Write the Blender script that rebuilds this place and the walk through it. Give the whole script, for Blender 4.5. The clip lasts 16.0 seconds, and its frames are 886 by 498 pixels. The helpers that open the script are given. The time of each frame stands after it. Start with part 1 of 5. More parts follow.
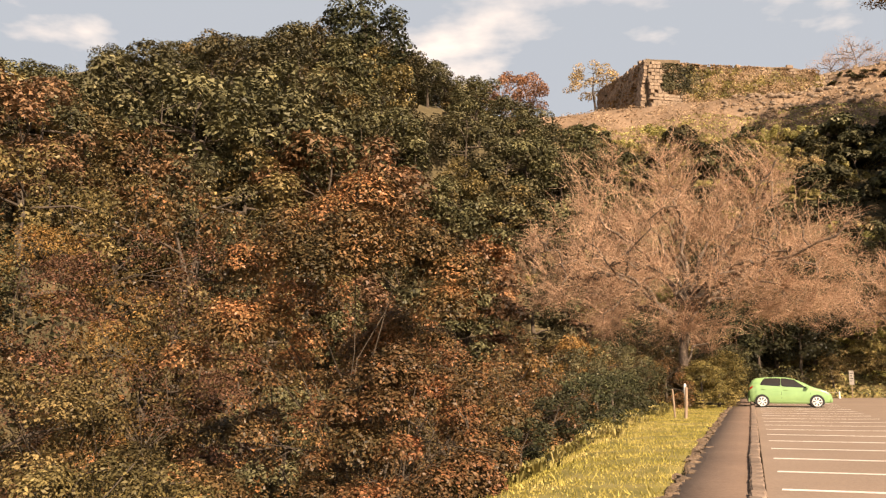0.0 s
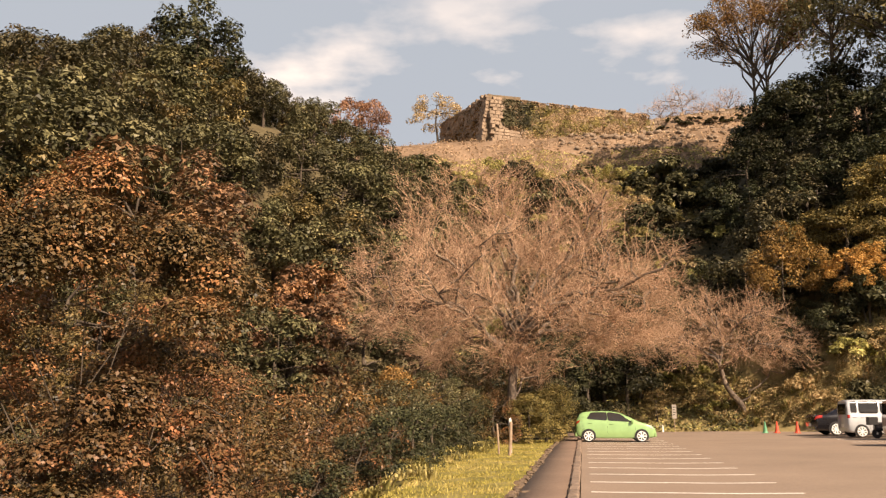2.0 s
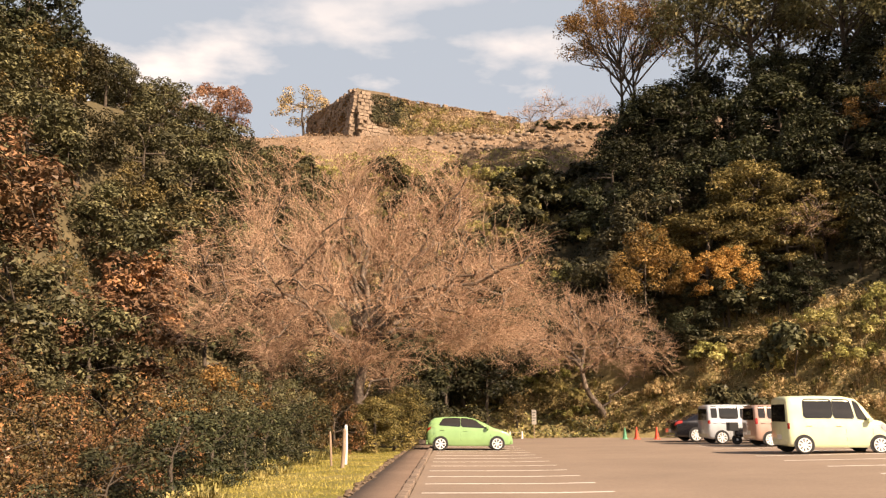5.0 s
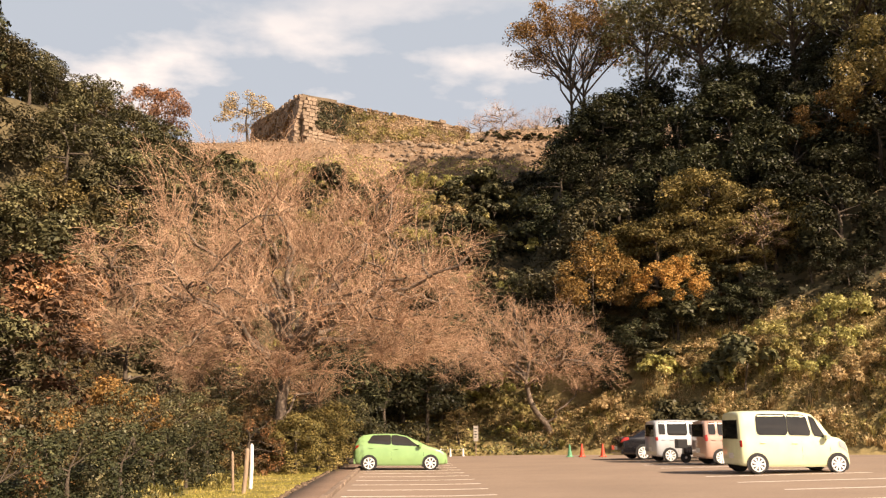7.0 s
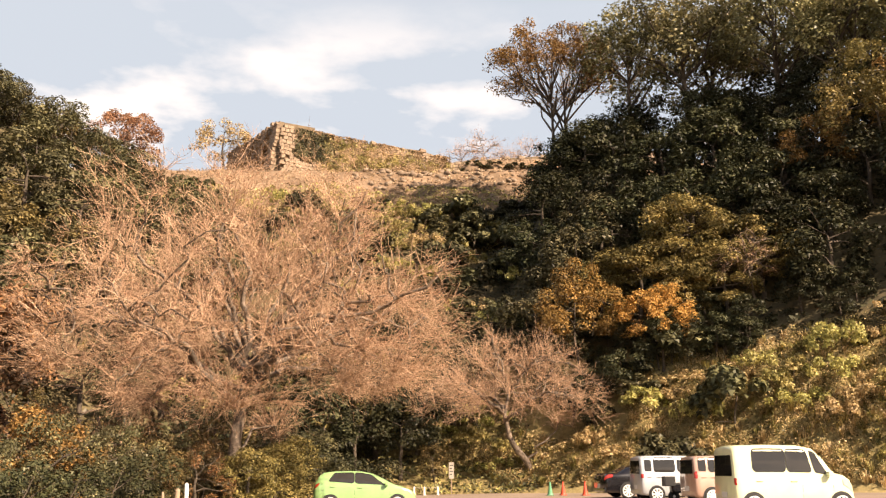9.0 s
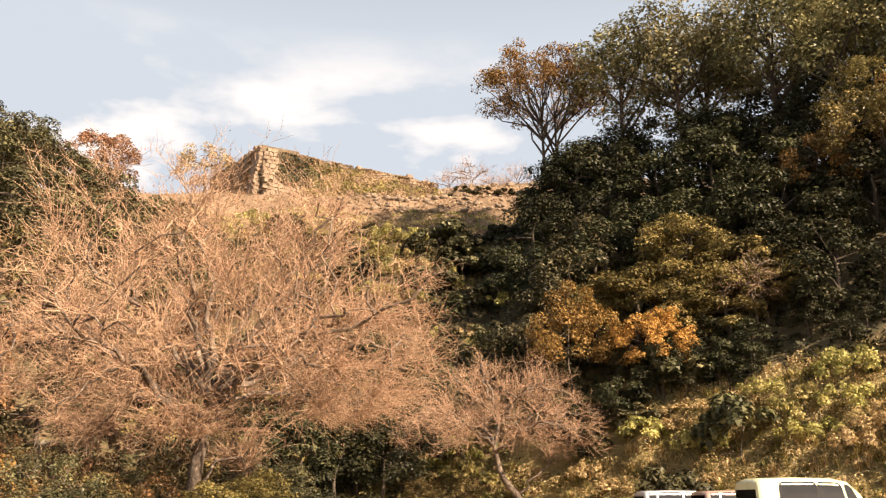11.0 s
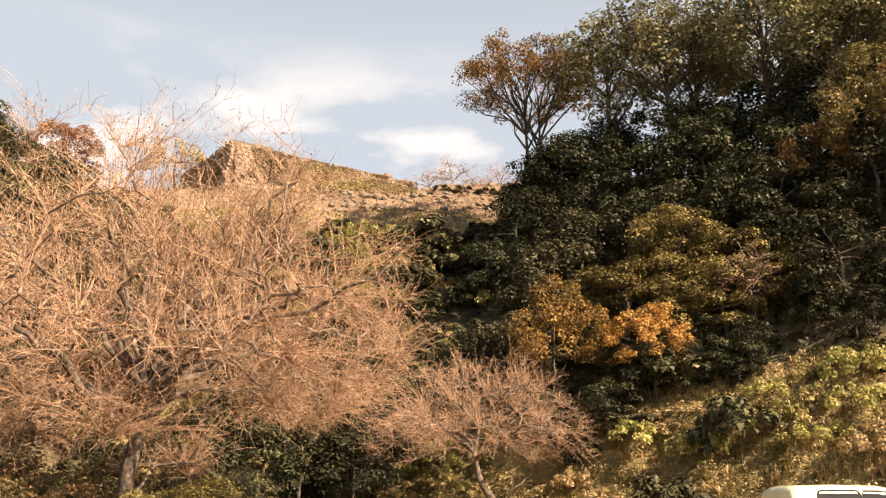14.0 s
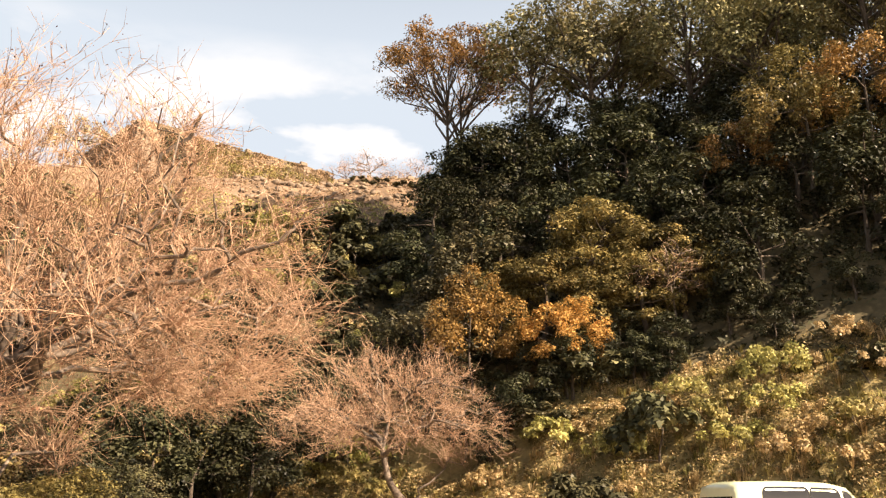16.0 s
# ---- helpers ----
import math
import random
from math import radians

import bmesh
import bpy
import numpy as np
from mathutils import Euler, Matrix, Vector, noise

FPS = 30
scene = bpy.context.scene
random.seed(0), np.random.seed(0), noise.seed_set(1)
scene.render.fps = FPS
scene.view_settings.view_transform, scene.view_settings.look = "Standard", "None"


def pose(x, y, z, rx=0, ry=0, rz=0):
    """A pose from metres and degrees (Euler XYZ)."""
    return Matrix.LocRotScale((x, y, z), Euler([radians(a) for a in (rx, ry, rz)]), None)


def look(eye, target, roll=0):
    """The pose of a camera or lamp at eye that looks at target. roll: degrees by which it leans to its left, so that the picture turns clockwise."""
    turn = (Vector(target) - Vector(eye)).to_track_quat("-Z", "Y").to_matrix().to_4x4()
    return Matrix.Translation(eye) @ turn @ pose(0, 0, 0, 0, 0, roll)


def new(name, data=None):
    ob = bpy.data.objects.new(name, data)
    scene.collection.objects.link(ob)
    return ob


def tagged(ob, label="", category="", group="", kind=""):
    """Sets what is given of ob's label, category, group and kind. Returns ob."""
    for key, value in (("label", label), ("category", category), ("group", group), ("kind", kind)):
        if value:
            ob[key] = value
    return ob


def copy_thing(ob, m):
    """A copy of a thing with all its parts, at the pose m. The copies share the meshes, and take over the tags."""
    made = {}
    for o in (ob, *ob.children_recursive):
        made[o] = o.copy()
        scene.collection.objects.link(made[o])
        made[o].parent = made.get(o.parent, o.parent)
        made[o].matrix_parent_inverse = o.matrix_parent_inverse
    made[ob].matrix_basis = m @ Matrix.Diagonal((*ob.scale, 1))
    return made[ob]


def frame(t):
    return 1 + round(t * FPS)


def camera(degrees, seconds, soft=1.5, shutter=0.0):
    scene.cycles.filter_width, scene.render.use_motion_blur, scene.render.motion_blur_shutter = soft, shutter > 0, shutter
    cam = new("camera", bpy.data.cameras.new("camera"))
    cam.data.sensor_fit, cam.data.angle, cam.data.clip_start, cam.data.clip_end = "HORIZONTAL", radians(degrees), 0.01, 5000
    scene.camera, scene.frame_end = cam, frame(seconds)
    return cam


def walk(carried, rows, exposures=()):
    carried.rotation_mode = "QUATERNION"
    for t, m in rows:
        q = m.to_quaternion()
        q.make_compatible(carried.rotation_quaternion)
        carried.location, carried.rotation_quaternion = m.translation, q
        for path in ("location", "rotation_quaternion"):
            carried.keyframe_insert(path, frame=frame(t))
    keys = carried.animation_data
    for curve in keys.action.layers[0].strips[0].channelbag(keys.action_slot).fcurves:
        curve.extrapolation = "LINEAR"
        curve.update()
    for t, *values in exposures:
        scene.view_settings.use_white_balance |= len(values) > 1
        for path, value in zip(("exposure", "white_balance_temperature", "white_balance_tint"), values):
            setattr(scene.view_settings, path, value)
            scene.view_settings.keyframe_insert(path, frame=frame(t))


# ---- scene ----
cam = camera(53.1, 16.0, soft=1.3)
METRES, EYE, TILT, LEAN, TURN = 23.0, 1.5, 8.2, 0.0, 19.0
ROWS = [
    (0.0, 0.0, 0.0, 0.0, 0.0, 0.0, -0.0),
    (0.5, 0.0111, 0.0235, -0.0025, -3.39, 1.28, -0.48),
    (1.0, 0.0233, 0.0508, -0.0051, -5.49, 1.86, -0.84),
    (1.5, 0.0359, 0.0767, -0.0095, -7.99, 2.1, -1.22),
    (2.0, 0.0466, 0.1081, -0.0141, -10.07, 2.21, -1.51),
    (2.5, 0.0625, 0.1332, -0.0191, -11.72, 2.24, -1.68),
    (3.0, 0.0753, 0.1579, -0.0236, -13.17, 2.29, -1.86),
    (3.5, 0.0895, 0.1854, -0.0268, -14.59, 2.38, -2.08),
    (4.0, 0.1034, 0.2147, -0.0301, -15.94, 2.51, -2.25),
    (4.5, 0.1175, 0.2408, -0.0341, -17.21, 2.66, -2.44),
    (7.0, 0.2145, 0.3732, -0.0503, -21.34, 3.98, -2.91),
    (7.5, 0.2319, 0.3969, -0.0547, -21.72, 4.19, -2.92),
    (8.0, 0.2489, 0.4191, -0.0576, -21.96, 4.48, -2.93),
    (8.5, 0.2652, 0.4425, -0.0608, -22.18, 5.1, -2.93),
    (9.0, 0.2809, 0.471, -0.0641, -22.38, 6.29, -2.95),
    (11.5, 0.3509, 0.6242, -0.0858, -23.35, 8.75, -3.06),
    (12.0, 0.3607, 0.6428, -0.0923, -23.5, 9.01, -3.07),
    (12.5, 0.3742, 0.6748, -0.0951, -23.7, 9.08, -3.09),
    (13.0, 0.3903, 0.7059, -0.0971, -23.92, 9.14, -3.1),
    (13.5, 0.4051, 0.7359, -0.0999, -24.18, 9.17, -3.17),
    (14.0, 0.4202, 0.7625, -0.1038, -24.49, 9.2, -3.22),
    (14.5, 0.4338, 0.7922, -0.1072, -25.02, 9.27, -3.38),
    (15.0, 0.4489, 0.817, -0.1121, -26.06, 9.33, -3.67),
    (15.5, 0.4593, 0.8375, -0.1175, -28.02, 9.46, -4.11),
    (16.0, 0.4736, 0.866, -0.122, -30.2, 9.64, -4.29),
]
walk(cam, [(t, pose(0, 0, EYE, 0, 0, TURN) @ pose(0, 0, 0, TILT, LEAN, 0) @ pose(METRES * x, METRES * y, METRES * z, 90 + pitch, roll, yaw)) for t, x, y, z, yaw, pitch, roll in ROWS],
     exposures=[(0.0, 1.08, 7600, 16), (0.5, 0.98, 7600, 16), (1.5, 0.98, 7500, 16), (3.5, 1.06, 7400, 16), (7.0, 1.13, 7400, 16), (8.0, 1.12, 7400, 16), (8.5, 1.2, 7400, 16), (9.0, 1.42, 7400, 15),
                (12.0, 1.44, 7400, 14), (15.0, 1.36, 7400, 14), (15.5, 1.42, 7400, 14), (16.0, 1.6, 7300, 13)])
# ---------------------------------------------------------------- world and light
SUN_DIR = Vector((0.66, -0.62, 0.70)).normalized()      # towards the sun
world = bpy.data.worlds.new("sky_world")
scene.world = world
world.use_nodes = True
wn, wl = world.node_tree.nodes, world.node_tree.links
wn.clear()
w_out = wn.new("ShaderNodeOutputWorld")
w_bg = wn.new("ShaderNodeBackground")
w_sky = wn.new("ShaderNodeTexSky")
w_sky.sky_type = "NISHITA"
w_sky.sun_disc = False
w_sky.sun_elevation = math.asin(SUN_DIR.z)
w_sky.sun_rotation = math.atan2(SUN_DIR.x, SUN_DIR.y)
w_sky.air_density, w_sky.dust_density, w_sky.ozone_density = 1.0, 2.2, 1.0
SKY_STRENGTH = 0.042
w_bg.inputs["Strength"].default_value = SKY_STRENGTH
w_co = wn.new("ShaderNodeTexCoord")
w_map = wn.new("ShaderNodeMapping")
w_map.inputs["Scale"].default_value = (1.0, 1.0, 2.6)
w_map.inputs["Location"].default_value = (0.35, 0.1, 0.22)
w_noise = wn.new("ShaderNodeTexNoise")
w_noise.inputs["Scale"].default_value = 3.4
w_noise.inputs["Detail"].default_value = 7.0
w_noise.inputs["Roughness"].default_value = 0.52
w_ramp = wn.new("ShaderNodeValToRGB")
w_ramp.color_ramp.elements[0].position, w_ramp.color_ramp.elements[1].position = 0.515, 0.64
w_sep = wn.new("ShaderNodeSeparateXYZ")
w_low = wn.new("ShaderNodeMapRange")                     # clouds gather low over the hills
w_low.inputs["From Min"].default_value, w_low.inputs["From Max"].default_value = 0.50, 0.36
w_mul = wn.new("ShaderNodeMath")
w_mul.operation = "MULTIPLY"
w_hz = wn.new("ShaderNodeMapRange")
w_hz.inputs["From Min"].default_value, w_hz.inputs["From Max"].default_value = 0.86, 0.48
w_hz.inputs["To Max"].default_value = 0.92
w_haze = wn.new("ShaderNodeMixRGB")
w_haze.inputs["Color2"].default_value = (5.9, 7.0, 8.4, 1)
w_mix = wn.new("ShaderNodeMixRGB")
w_mix.inputs["Color2"].default_value = (14.2, 13.2, 12.6, 1)
wl.new(w_co.outputs["Generated"], w_map.inputs["Vector"])
wl.new(w_map.outputs["Vector"], w_noise.inputs["Vector"])
wl.new(w_noise.outputs["Fac"], w_ramp.inputs["Fac"])
wl.new(w_co.outputs["Generated"], w_sep.inputs["Vector"])
wl.new(w_sep.outputs["Z"], w_low.inputs["Value"])
wl.new(w_sep.outputs["Z"], w_hz.inputs["Value"])
wl.new(w_ramp.outputs["Color"], w_mul.inputs[0])
wl.new(w_low.outputs["Result"], w_mul.inputs[1])
wl.new(w_mul.outputs["Value"], w_mix.inputs["Fac"])
wl.new(w_hz.outputs["Result"], w_haze.inputs["Fac"])
wl.new(w_sky.outputs["Color"], w_haze.inputs["Color1"])
wl.new(w_haze.outputs["Color"], w_mix.inputs["Color1"])
wl.new(w_mix.outputs["Color"], w_bg.inputs["Color"])
wl.new(w_bg.outputs["Background"], w_out.inputs["Surface"])

sun_lamp = bpy.data.lights.new("sun", "SUN")
sun_lamp.energy, sun_lamp.angle, sun_lamp.color = 5.0, radians(0.55), (1.0, 0.86, 0.70)
sun_ob = new("sun", sun_lamp)
sun_ob.matrix_world = look((0, 0, 80), Vector((0, 0, 80)) - SUN_DIR)

# ---------------------------------------------------------------- materials


def material(name):
    m = bpy.data.materials.new(name)
    m.use_nodes = True
    nt = m.node_tree
    return m, nt.nodes, nt.links, nt.nodes["Principled BSDF"]


def ramp_node(n, colours, stops=None):
    r = n.new("ShaderNodeValToRGB")
    e = r.color_ramp.elements
    while len(e) < len(colours):
        e.new(0.5)
    for i, c in enumerate(colours):
        e[i].position = stops[i] if stops else i / (len(colours) - 1)
        e[i].color = (*c, 1)
    return r


def leaf_material(name, colours, shine=0.45, through_light=0.25, spread=0.5, patch=0.45, gloss=0.18):
    """Leaves: each its own shade, each tree its own tone, some light let through."""
    m, n, l, p = material(name)
    geo = n.new("ShaderNodeNewGeometry")
    info = n.new("ShaderNodeObjectInfo")
    pos = n.new("ShaderNodeTexNoise")
    pos.inputs["Scale"].default_value = patch
    pos.inputs["Detail"].default_value = 3
    co = n.new("ShaderNodeTexCoord")
    l.new(co.outputs["Object"], pos.inputs["Vector"])
    broad = n.new("ShaderNodeMapRange")                   # broad change of tint within one crown
    broad.inputs["From Min"].default_value, broad.inputs["From Max"].default_value = 0.34, 0.66
    broad.inputs["To Min"].default_value, broad.inputs["To Max"].default_value = 0.10, 0.70
    l.new(pos.outputs["Fac"], broad.inputs["Value"])
    mixf = n.new("ShaderNodeMath")
    mixf.operation = "MULTIPLY_ADD"
    mixf.inputs[1].default_value = 0.38
    l.new(geo.outputs["Random Per Island"], mixf.inputs[0])
    l.new(broad.outputs["Result"], mixf.inputs[2])
    r = ramp_node(n, colours)
    l.new(mixf.outputs[0], r.inputs["Fac"])
    far = n.new("ShaderNodeMath")                         # a second chance number for each leaf
    far.operation = "MULTIPLY"
    far.inputs[1].default_value = 17.31
    fr = n.new("ShaderNodeMath")
    fr.operation = "FRACT"
    l.new(geo.outputs["Random Per Island"], far.inputs[0])
    l.new(far.outputs[0], fr.inputs[0])
    tone = n.new("ShaderNodeMapRange")
    tone.inputs["To Min"].default_value, tone.inputs["To Max"].default_value = 0.65, 1.6
    l.new(fr.outputs[0], tone.inputs["Value"])
    hsv = n.new("ShaderNodeHueSaturation")
    hm = n.new("ShaderNodeMapRange")
    hm.inputs["To Min"].default_value, hm.inputs["To Max"].default_value = 0.5 - 0.035 * spread, 0.5 + 0.03 * spread
    vm = n.new("ShaderNodeMapRange")
    vm.inputs["To Min"].default_value, vm.inputs["To Max"].default_value = 1 - 0.45 * spread, 1 + 0.5 * spread
    l.new(info.outputs["Random"], hm.inputs["Value"])
    l.new(info.outputs["Random"], vm.inputs["Value"])
    l.new(hm.outputs["Result"], hsv.inputs["Hue"])
    both = n.new("ShaderNodeMath")
    both.operation = "MULTIPLY"
    l.new(vm.outputs["Result"], both.inputs[0])
    l.new(tone.outputs["Result"], both.inputs[1])
    l.new(both.outputs[0], hsv.inputs["Value"])
    l.new(r.outputs["Color"], hsv.inputs["Color"])
    l.new(hsv.outputs["Color"], p.inputs["Base Color"])
    p.inputs["Roughness"].default_value = shine
    p.inputs["Specular IOR Level"].default_value = gloss
    tr = n.new("ShaderNodeBsdfTranslucent")
    l.new(hsv.outputs["Color"], tr.inputs["Color"])
    ms = n.new("ShaderNodeMixShader")
    ms.inputs["Fac"].default_value = through_light
    l.new(p.outputs["BSDF"], ms.inputs[1])
    l.new(tr.outputs["BSDF"], ms.inputs[2])
    l.new(ms.outputs["Shader"], n["Material Output"].inputs["Surface"])
    return m


def rough_material(name, colours, scale, rough=0.9, bump=0.3, fine=8.0, metal=0.0, stretch=None, stops=None, spread=0.0):
    """A matt surface with broad stains and fine grain, both in metres."""
    m, n, l, p = material(name)
    co = n.new("ShaderNodeTexCoord")
    vec = co.outputs["Object"]
    if stretch:
        mp = n.new("ShaderNodeMapping")
        mp.inputs["Scale"].default_value = stretch
        l.new(vec, mp.inputs["Vector"])
        vec = mp.outputs["Vector"]
    a = n.new("ShaderNodeTexNoise")
    a.inputs["Scale"].default_value = scale
    a.inputs["Detail"].default_value = 6
    a.inputs["Roughness"].default_value = 0.62
    b = n.new("ShaderNodeTexNoise")
    b.inputs["Scale"].default_value = scale * fine
    b.inputs["Detail"].default_value = 4
    l.new(vec, a.inputs["Vector"])
    l.new(vec, b.inputs["Vector"])
    mx = n.new("ShaderNodeMath")
    mx.operation = "MULTIPLY_ADD"
    mx.inputs[1].default_value = 0.4
    sc = n.new("ShaderNodeMath")
    sc.operation = "MULTIPLY"
    sc.inputs[1].default_value = 0.6
    l.new(b.outputs["Fac"], mx.inputs[0])
    l.new(a.outputs["Fac"], sc.inputs[0])
    l.new(sc.outputs[0], mx.inputs[2])
    r = ramp_node(n, colours, stops or [0.3 + 0.4 * i / max(1, len(colours) - 1) for i in range(len(colours))])
    l.new(mx.outputs[0], r.inputs["Fac"])
    last = r.outputs["Color"]
    if spread:
        info = n.new("ShaderNodeObjectInfo")
        hsv = n.new("ShaderNodeHueSaturation")
        vm = n.new("ShaderNodeMapRange")
        vm.inputs["To Min"].default_value, vm.inputs["To Max"].default_value = 1 - spread, 1 + spread
        l.new(info.outputs["Random"], vm.inputs["Value"])
        l.new(vm.outputs["Result"], hsv.inputs["Value"])
        l.new(last, hsv.inputs["Color"])
        last = hsv.outputs["Color"]
    l.new(last, p.inputs["Base Color"])
    p.inputs["Roughness"].default_value = rough
    p.inputs["Metallic"].default_value = metal
    bp = n.new("ShaderNodeBump")
    bp.inputs["Strength"].default_value = bump
    bp.inputs["Distance"].default_value = 0.05
    l.new(b.outputs["Fac"], bp.inputs["Height"])
    l.new(bp.outputs["Normal"], p.inputs["Normal"])
    return m


def plain_material(name, colour, rough=0.5, metal=0.0, coat=0.0, transmission=0.0):
    m, n, l, p = material(name)
    p.inputs["Roughness"].default_value = rough
    p.inputs["Metallic"].default_value = metal
    p.inputs["Coat Weight"].default_value = coat
    p.inputs["Coat Roughness"].default_value = 0.06
    p.inputs["Transmission Weight"].default_value = transmission
    t = n.new("ShaderNodeTexNoise")
    t.inputs["Scale"].default_value = 3.0
    t.inputs["Detail"].default_value = 6
    co = n.new("ShaderNodeTexCoord")
    l.new(co.outputs["Object"], t.inputs["Vector"])
    r = ramp_node(n, [tuple(c * 0.93 for c in colour), tuple(min(1, c * 1.05) for c in colour)], [0.35, 0.65])
    l.new(t.outputs["Fac"], r.inputs["Fac"])
    l.new(r.outputs["Color"], p.inputs["Base Color"])
    return m


M_ever = leaf_material("evergreen_leaf", [(0.015, 0.015, 0.009), (0.043, 0.041, 0.021), (0.090, 0.081, 0.039), (0.185, 0.16, 0.08)], 0.48, 0.09)
# darker copy of the evergreen leaf, shade put into the colour; also the conifer's
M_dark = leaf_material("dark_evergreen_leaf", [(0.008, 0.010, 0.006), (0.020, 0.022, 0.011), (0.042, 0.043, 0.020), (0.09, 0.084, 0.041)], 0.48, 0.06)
M_olive = leaf_material("olive_leaf", [(0.022, 0.018, 0.009), (0.062, 0.048, 0.021), (0.135, 0.10, 0.041), (0.26, 0.185, 0.078)], 0.45, 0.15, 0.3)
M_rust = leaf_material("rust_leaf", [(0.028, 0.019, 0.011), (0.070, 0.043, 0.024), (0.145, 0.080, 0.043), (0.26, 0.135, 0.074)], 0.45, 0.15)
M_bush = leaf_material("autumn_shrub_leaf", [(0.011, 0.010, 0.005), (0.048, 0.036, 0.016), (0.13, 0.076, 0.032), (0.32, 0.138, 0.06)], 0.45, 0.07, 0.2, 0.75, 0.26)
M_mixed = leaf_material("turning_leaf", [(0.03, 0.027, 0.012), (0.088, 0.074, 0.027), (0.19, 0.15, 0.052), (0.35, 0.26, 0.10)], 0.45, 0.2, 0.15)
M_gold = leaf_material("golden_maple_leaf", [(0.19, 0.10, 0.028), (0.36, 0.192, 0.055), (0.50, 0.285, 0.09), (0.60, 0.375, 0.14)], 0.5, 0.3, 0.1)
M_orange = leaf_material("orange_maple_leaf", [(0.13, 0.065, 0.032), (0.26, 0.135, 0.062), (0.40, 0.215, 0.10), (0.50, 0.30, 0.15)], 0.5, 0.25, 0.2)
M_tawny = leaf_material("tawny_leaf", [(0.035, 0.025, 0.012), (0.115, 0.068, 0.025), (0.25, 0.142, 0.045), (0.38, 0.22, 0.08)], 0.5, 0.2, 0.2)
M_tall = leaf_material("ridge_leaf", [(0.042, 0.041, 0.021), (0.10, 0.096, 0.046), (0.20, 0.18, 0.084), (0.34, 0.285, 0.14)], 0.42, 0.18, 0.25)
M_redbrown = leaf_material("withered_leaf", [(0.11, 0.055, 0.034), (0.19, 0.095, 0.058), (0.29, 0.15, 0.09), (0.38, 0.22, 0.14)], 0.6, 0.3, 0.2)
M_yelgreen = leaf_material("yellow_green_leaf", [(0.075, 0.073, 0.024), (0.18, 0.162, 0.054), (0.32, 0.27, 0.098), (0.48, 0.39, 0.17)], 0.5, 0.3)
M_grass = leaf_material("verge_grass", [(0.19, 0.17, 0.042), (0.30, 0.26, 0.065), (0.40, 0.33, 0.095), (0.50, 0.40, 0.16)], 0.6, 0.3, 0.0)
M_verge = leaf_material("verge_turf", [(0.16, 0.15, 0.04), (0.24, 0.215, 0.06), (0.33, 0.28, 0.09), (0.42, 0.35, 0.14)], 0.6, 0.2, 0.0, 1.2)
M_dry = leaf_material("withered_grass", [(0.11, 0.072, 0.041), (0.225, 0.147, 0.085), (0.34, 0.235, 0.142), (0.45, 0.325, 0.21)], 0.7, 0.2, 0.0)
M_rank = leaf_material("rank_grass", [(0.12, 0.09, 0.042), (0.27, 0.195, 0.09), (0.43, 0.31, 0.155), (0.60, 0.45, 0.26)], 0.6, 0.25, 0.0)
M_bark = rough_material("bark", [(0.03, 0.022, 0.016), (0.075, 0.056, 0.04), (0.15, 0.115, 0.085)], 2.2, 0.95, 0.6, 6, stretch=(1, 1, 0.35))
M_limb = rough_material("cherry_bark", [(0.045, 0.034, 0.026), (0.14, 0.103, 0.077), (0.40, 0.31, 0.235)], 1.6, 0.9, 0.6, 6)
M_twig = rough_material("pale_twig", [(0.11, 0.067, 0.04), (0.43, 0.263, 0.162), (0.73, 0.505, 0.345)], 1.1, 0.8, 0.2, 8)
M_soil = rough_material("hillside_soil", [(0.048, 0.037, 0.018), (0.095, 0.073, 0.034), (0.16, 0.12, 0.06)], 0.35, 0.97, 0.7, 9)
M_bankgrass = rough_material("bank_grass", [(0.11, 0.085, 0.036), (0.23, 0.175, 0.07), (0.38, 0.285, 0.12)], 0.6, 0.97, 0.8, 9)
M_drygrass = rough_material("dry_slope_grass", [(0.10, 0.066, 0.04), (0.20, 0.13, 0.08), (0.31, 0.21, 0.135)], 0.22, 0.97, 0.8, 10)
M_asphalt = rough_material("worn_asphalt", [(0.175, 0.128, 0.095), (0.23, 0.168, 0.125), (0.28, 0.207, 0.155)], 0.22, 0.93, 0.25, 60)
M_path = rough_material("dark_path", [(0.115, 0.075, 0.053), (0.155, 0.103, 0.074), (0.20, 0.136, 0.098)], 0.5, 0.93, 0.3, 30)
M_line = rough_material("worn_white_paint", [(0.50, 0.43, 0.37), (0.72, 0.66, 0.60), (0.82, 0.78, 0.72)], 1.2, 0.8, 0.1, 12)
M_kerb = rough_material("kerb_concrete", [(0.10, 0.07, 0.05), (0.19, 0.135, 0.10), (0.28, 0.21, 0.16)], 2.2, 0.93, 0.4, 9, spread=0.22)
M_edge = rough_material("edging_stone", [(0.07, 0.045, 0.028), (0.14, 0.095, 0.062), (0.23, 0.165, 0.11)], 2.6, 0.95, 0.6, 7, spread=0.35)
M_stone = rough_material("castle_stone", [(0.13, 0.09, 0.062), (0.25, 0.18, 0.125), (0.36, 0.275, 0.20)], 1.1, 0.95, 0.6, 6, spread=0.22)
M_mortar = rough_material("castle_core", [(0.08, 0.06, 0.038), (0.16, 0.115, 0.072), (0.24, 0.175, 0.11)], 0.5, 0.97, 0.6, 8)
M_tyre = plain_material("tyre_rubber", (0.025, 0.024, 0.023), 0.85)
M_rim = plain_material("alloy_rim", (0.80, 0.79, 0.77), 0.4, 0.0)
M_glass = plain_material("car_glass", (0.03, 0.028, 0.026), 0.04, 0.0, 0.2)
M_black = plain_material("black_trim", (0.022, 0.021, 0.021), 0.5)
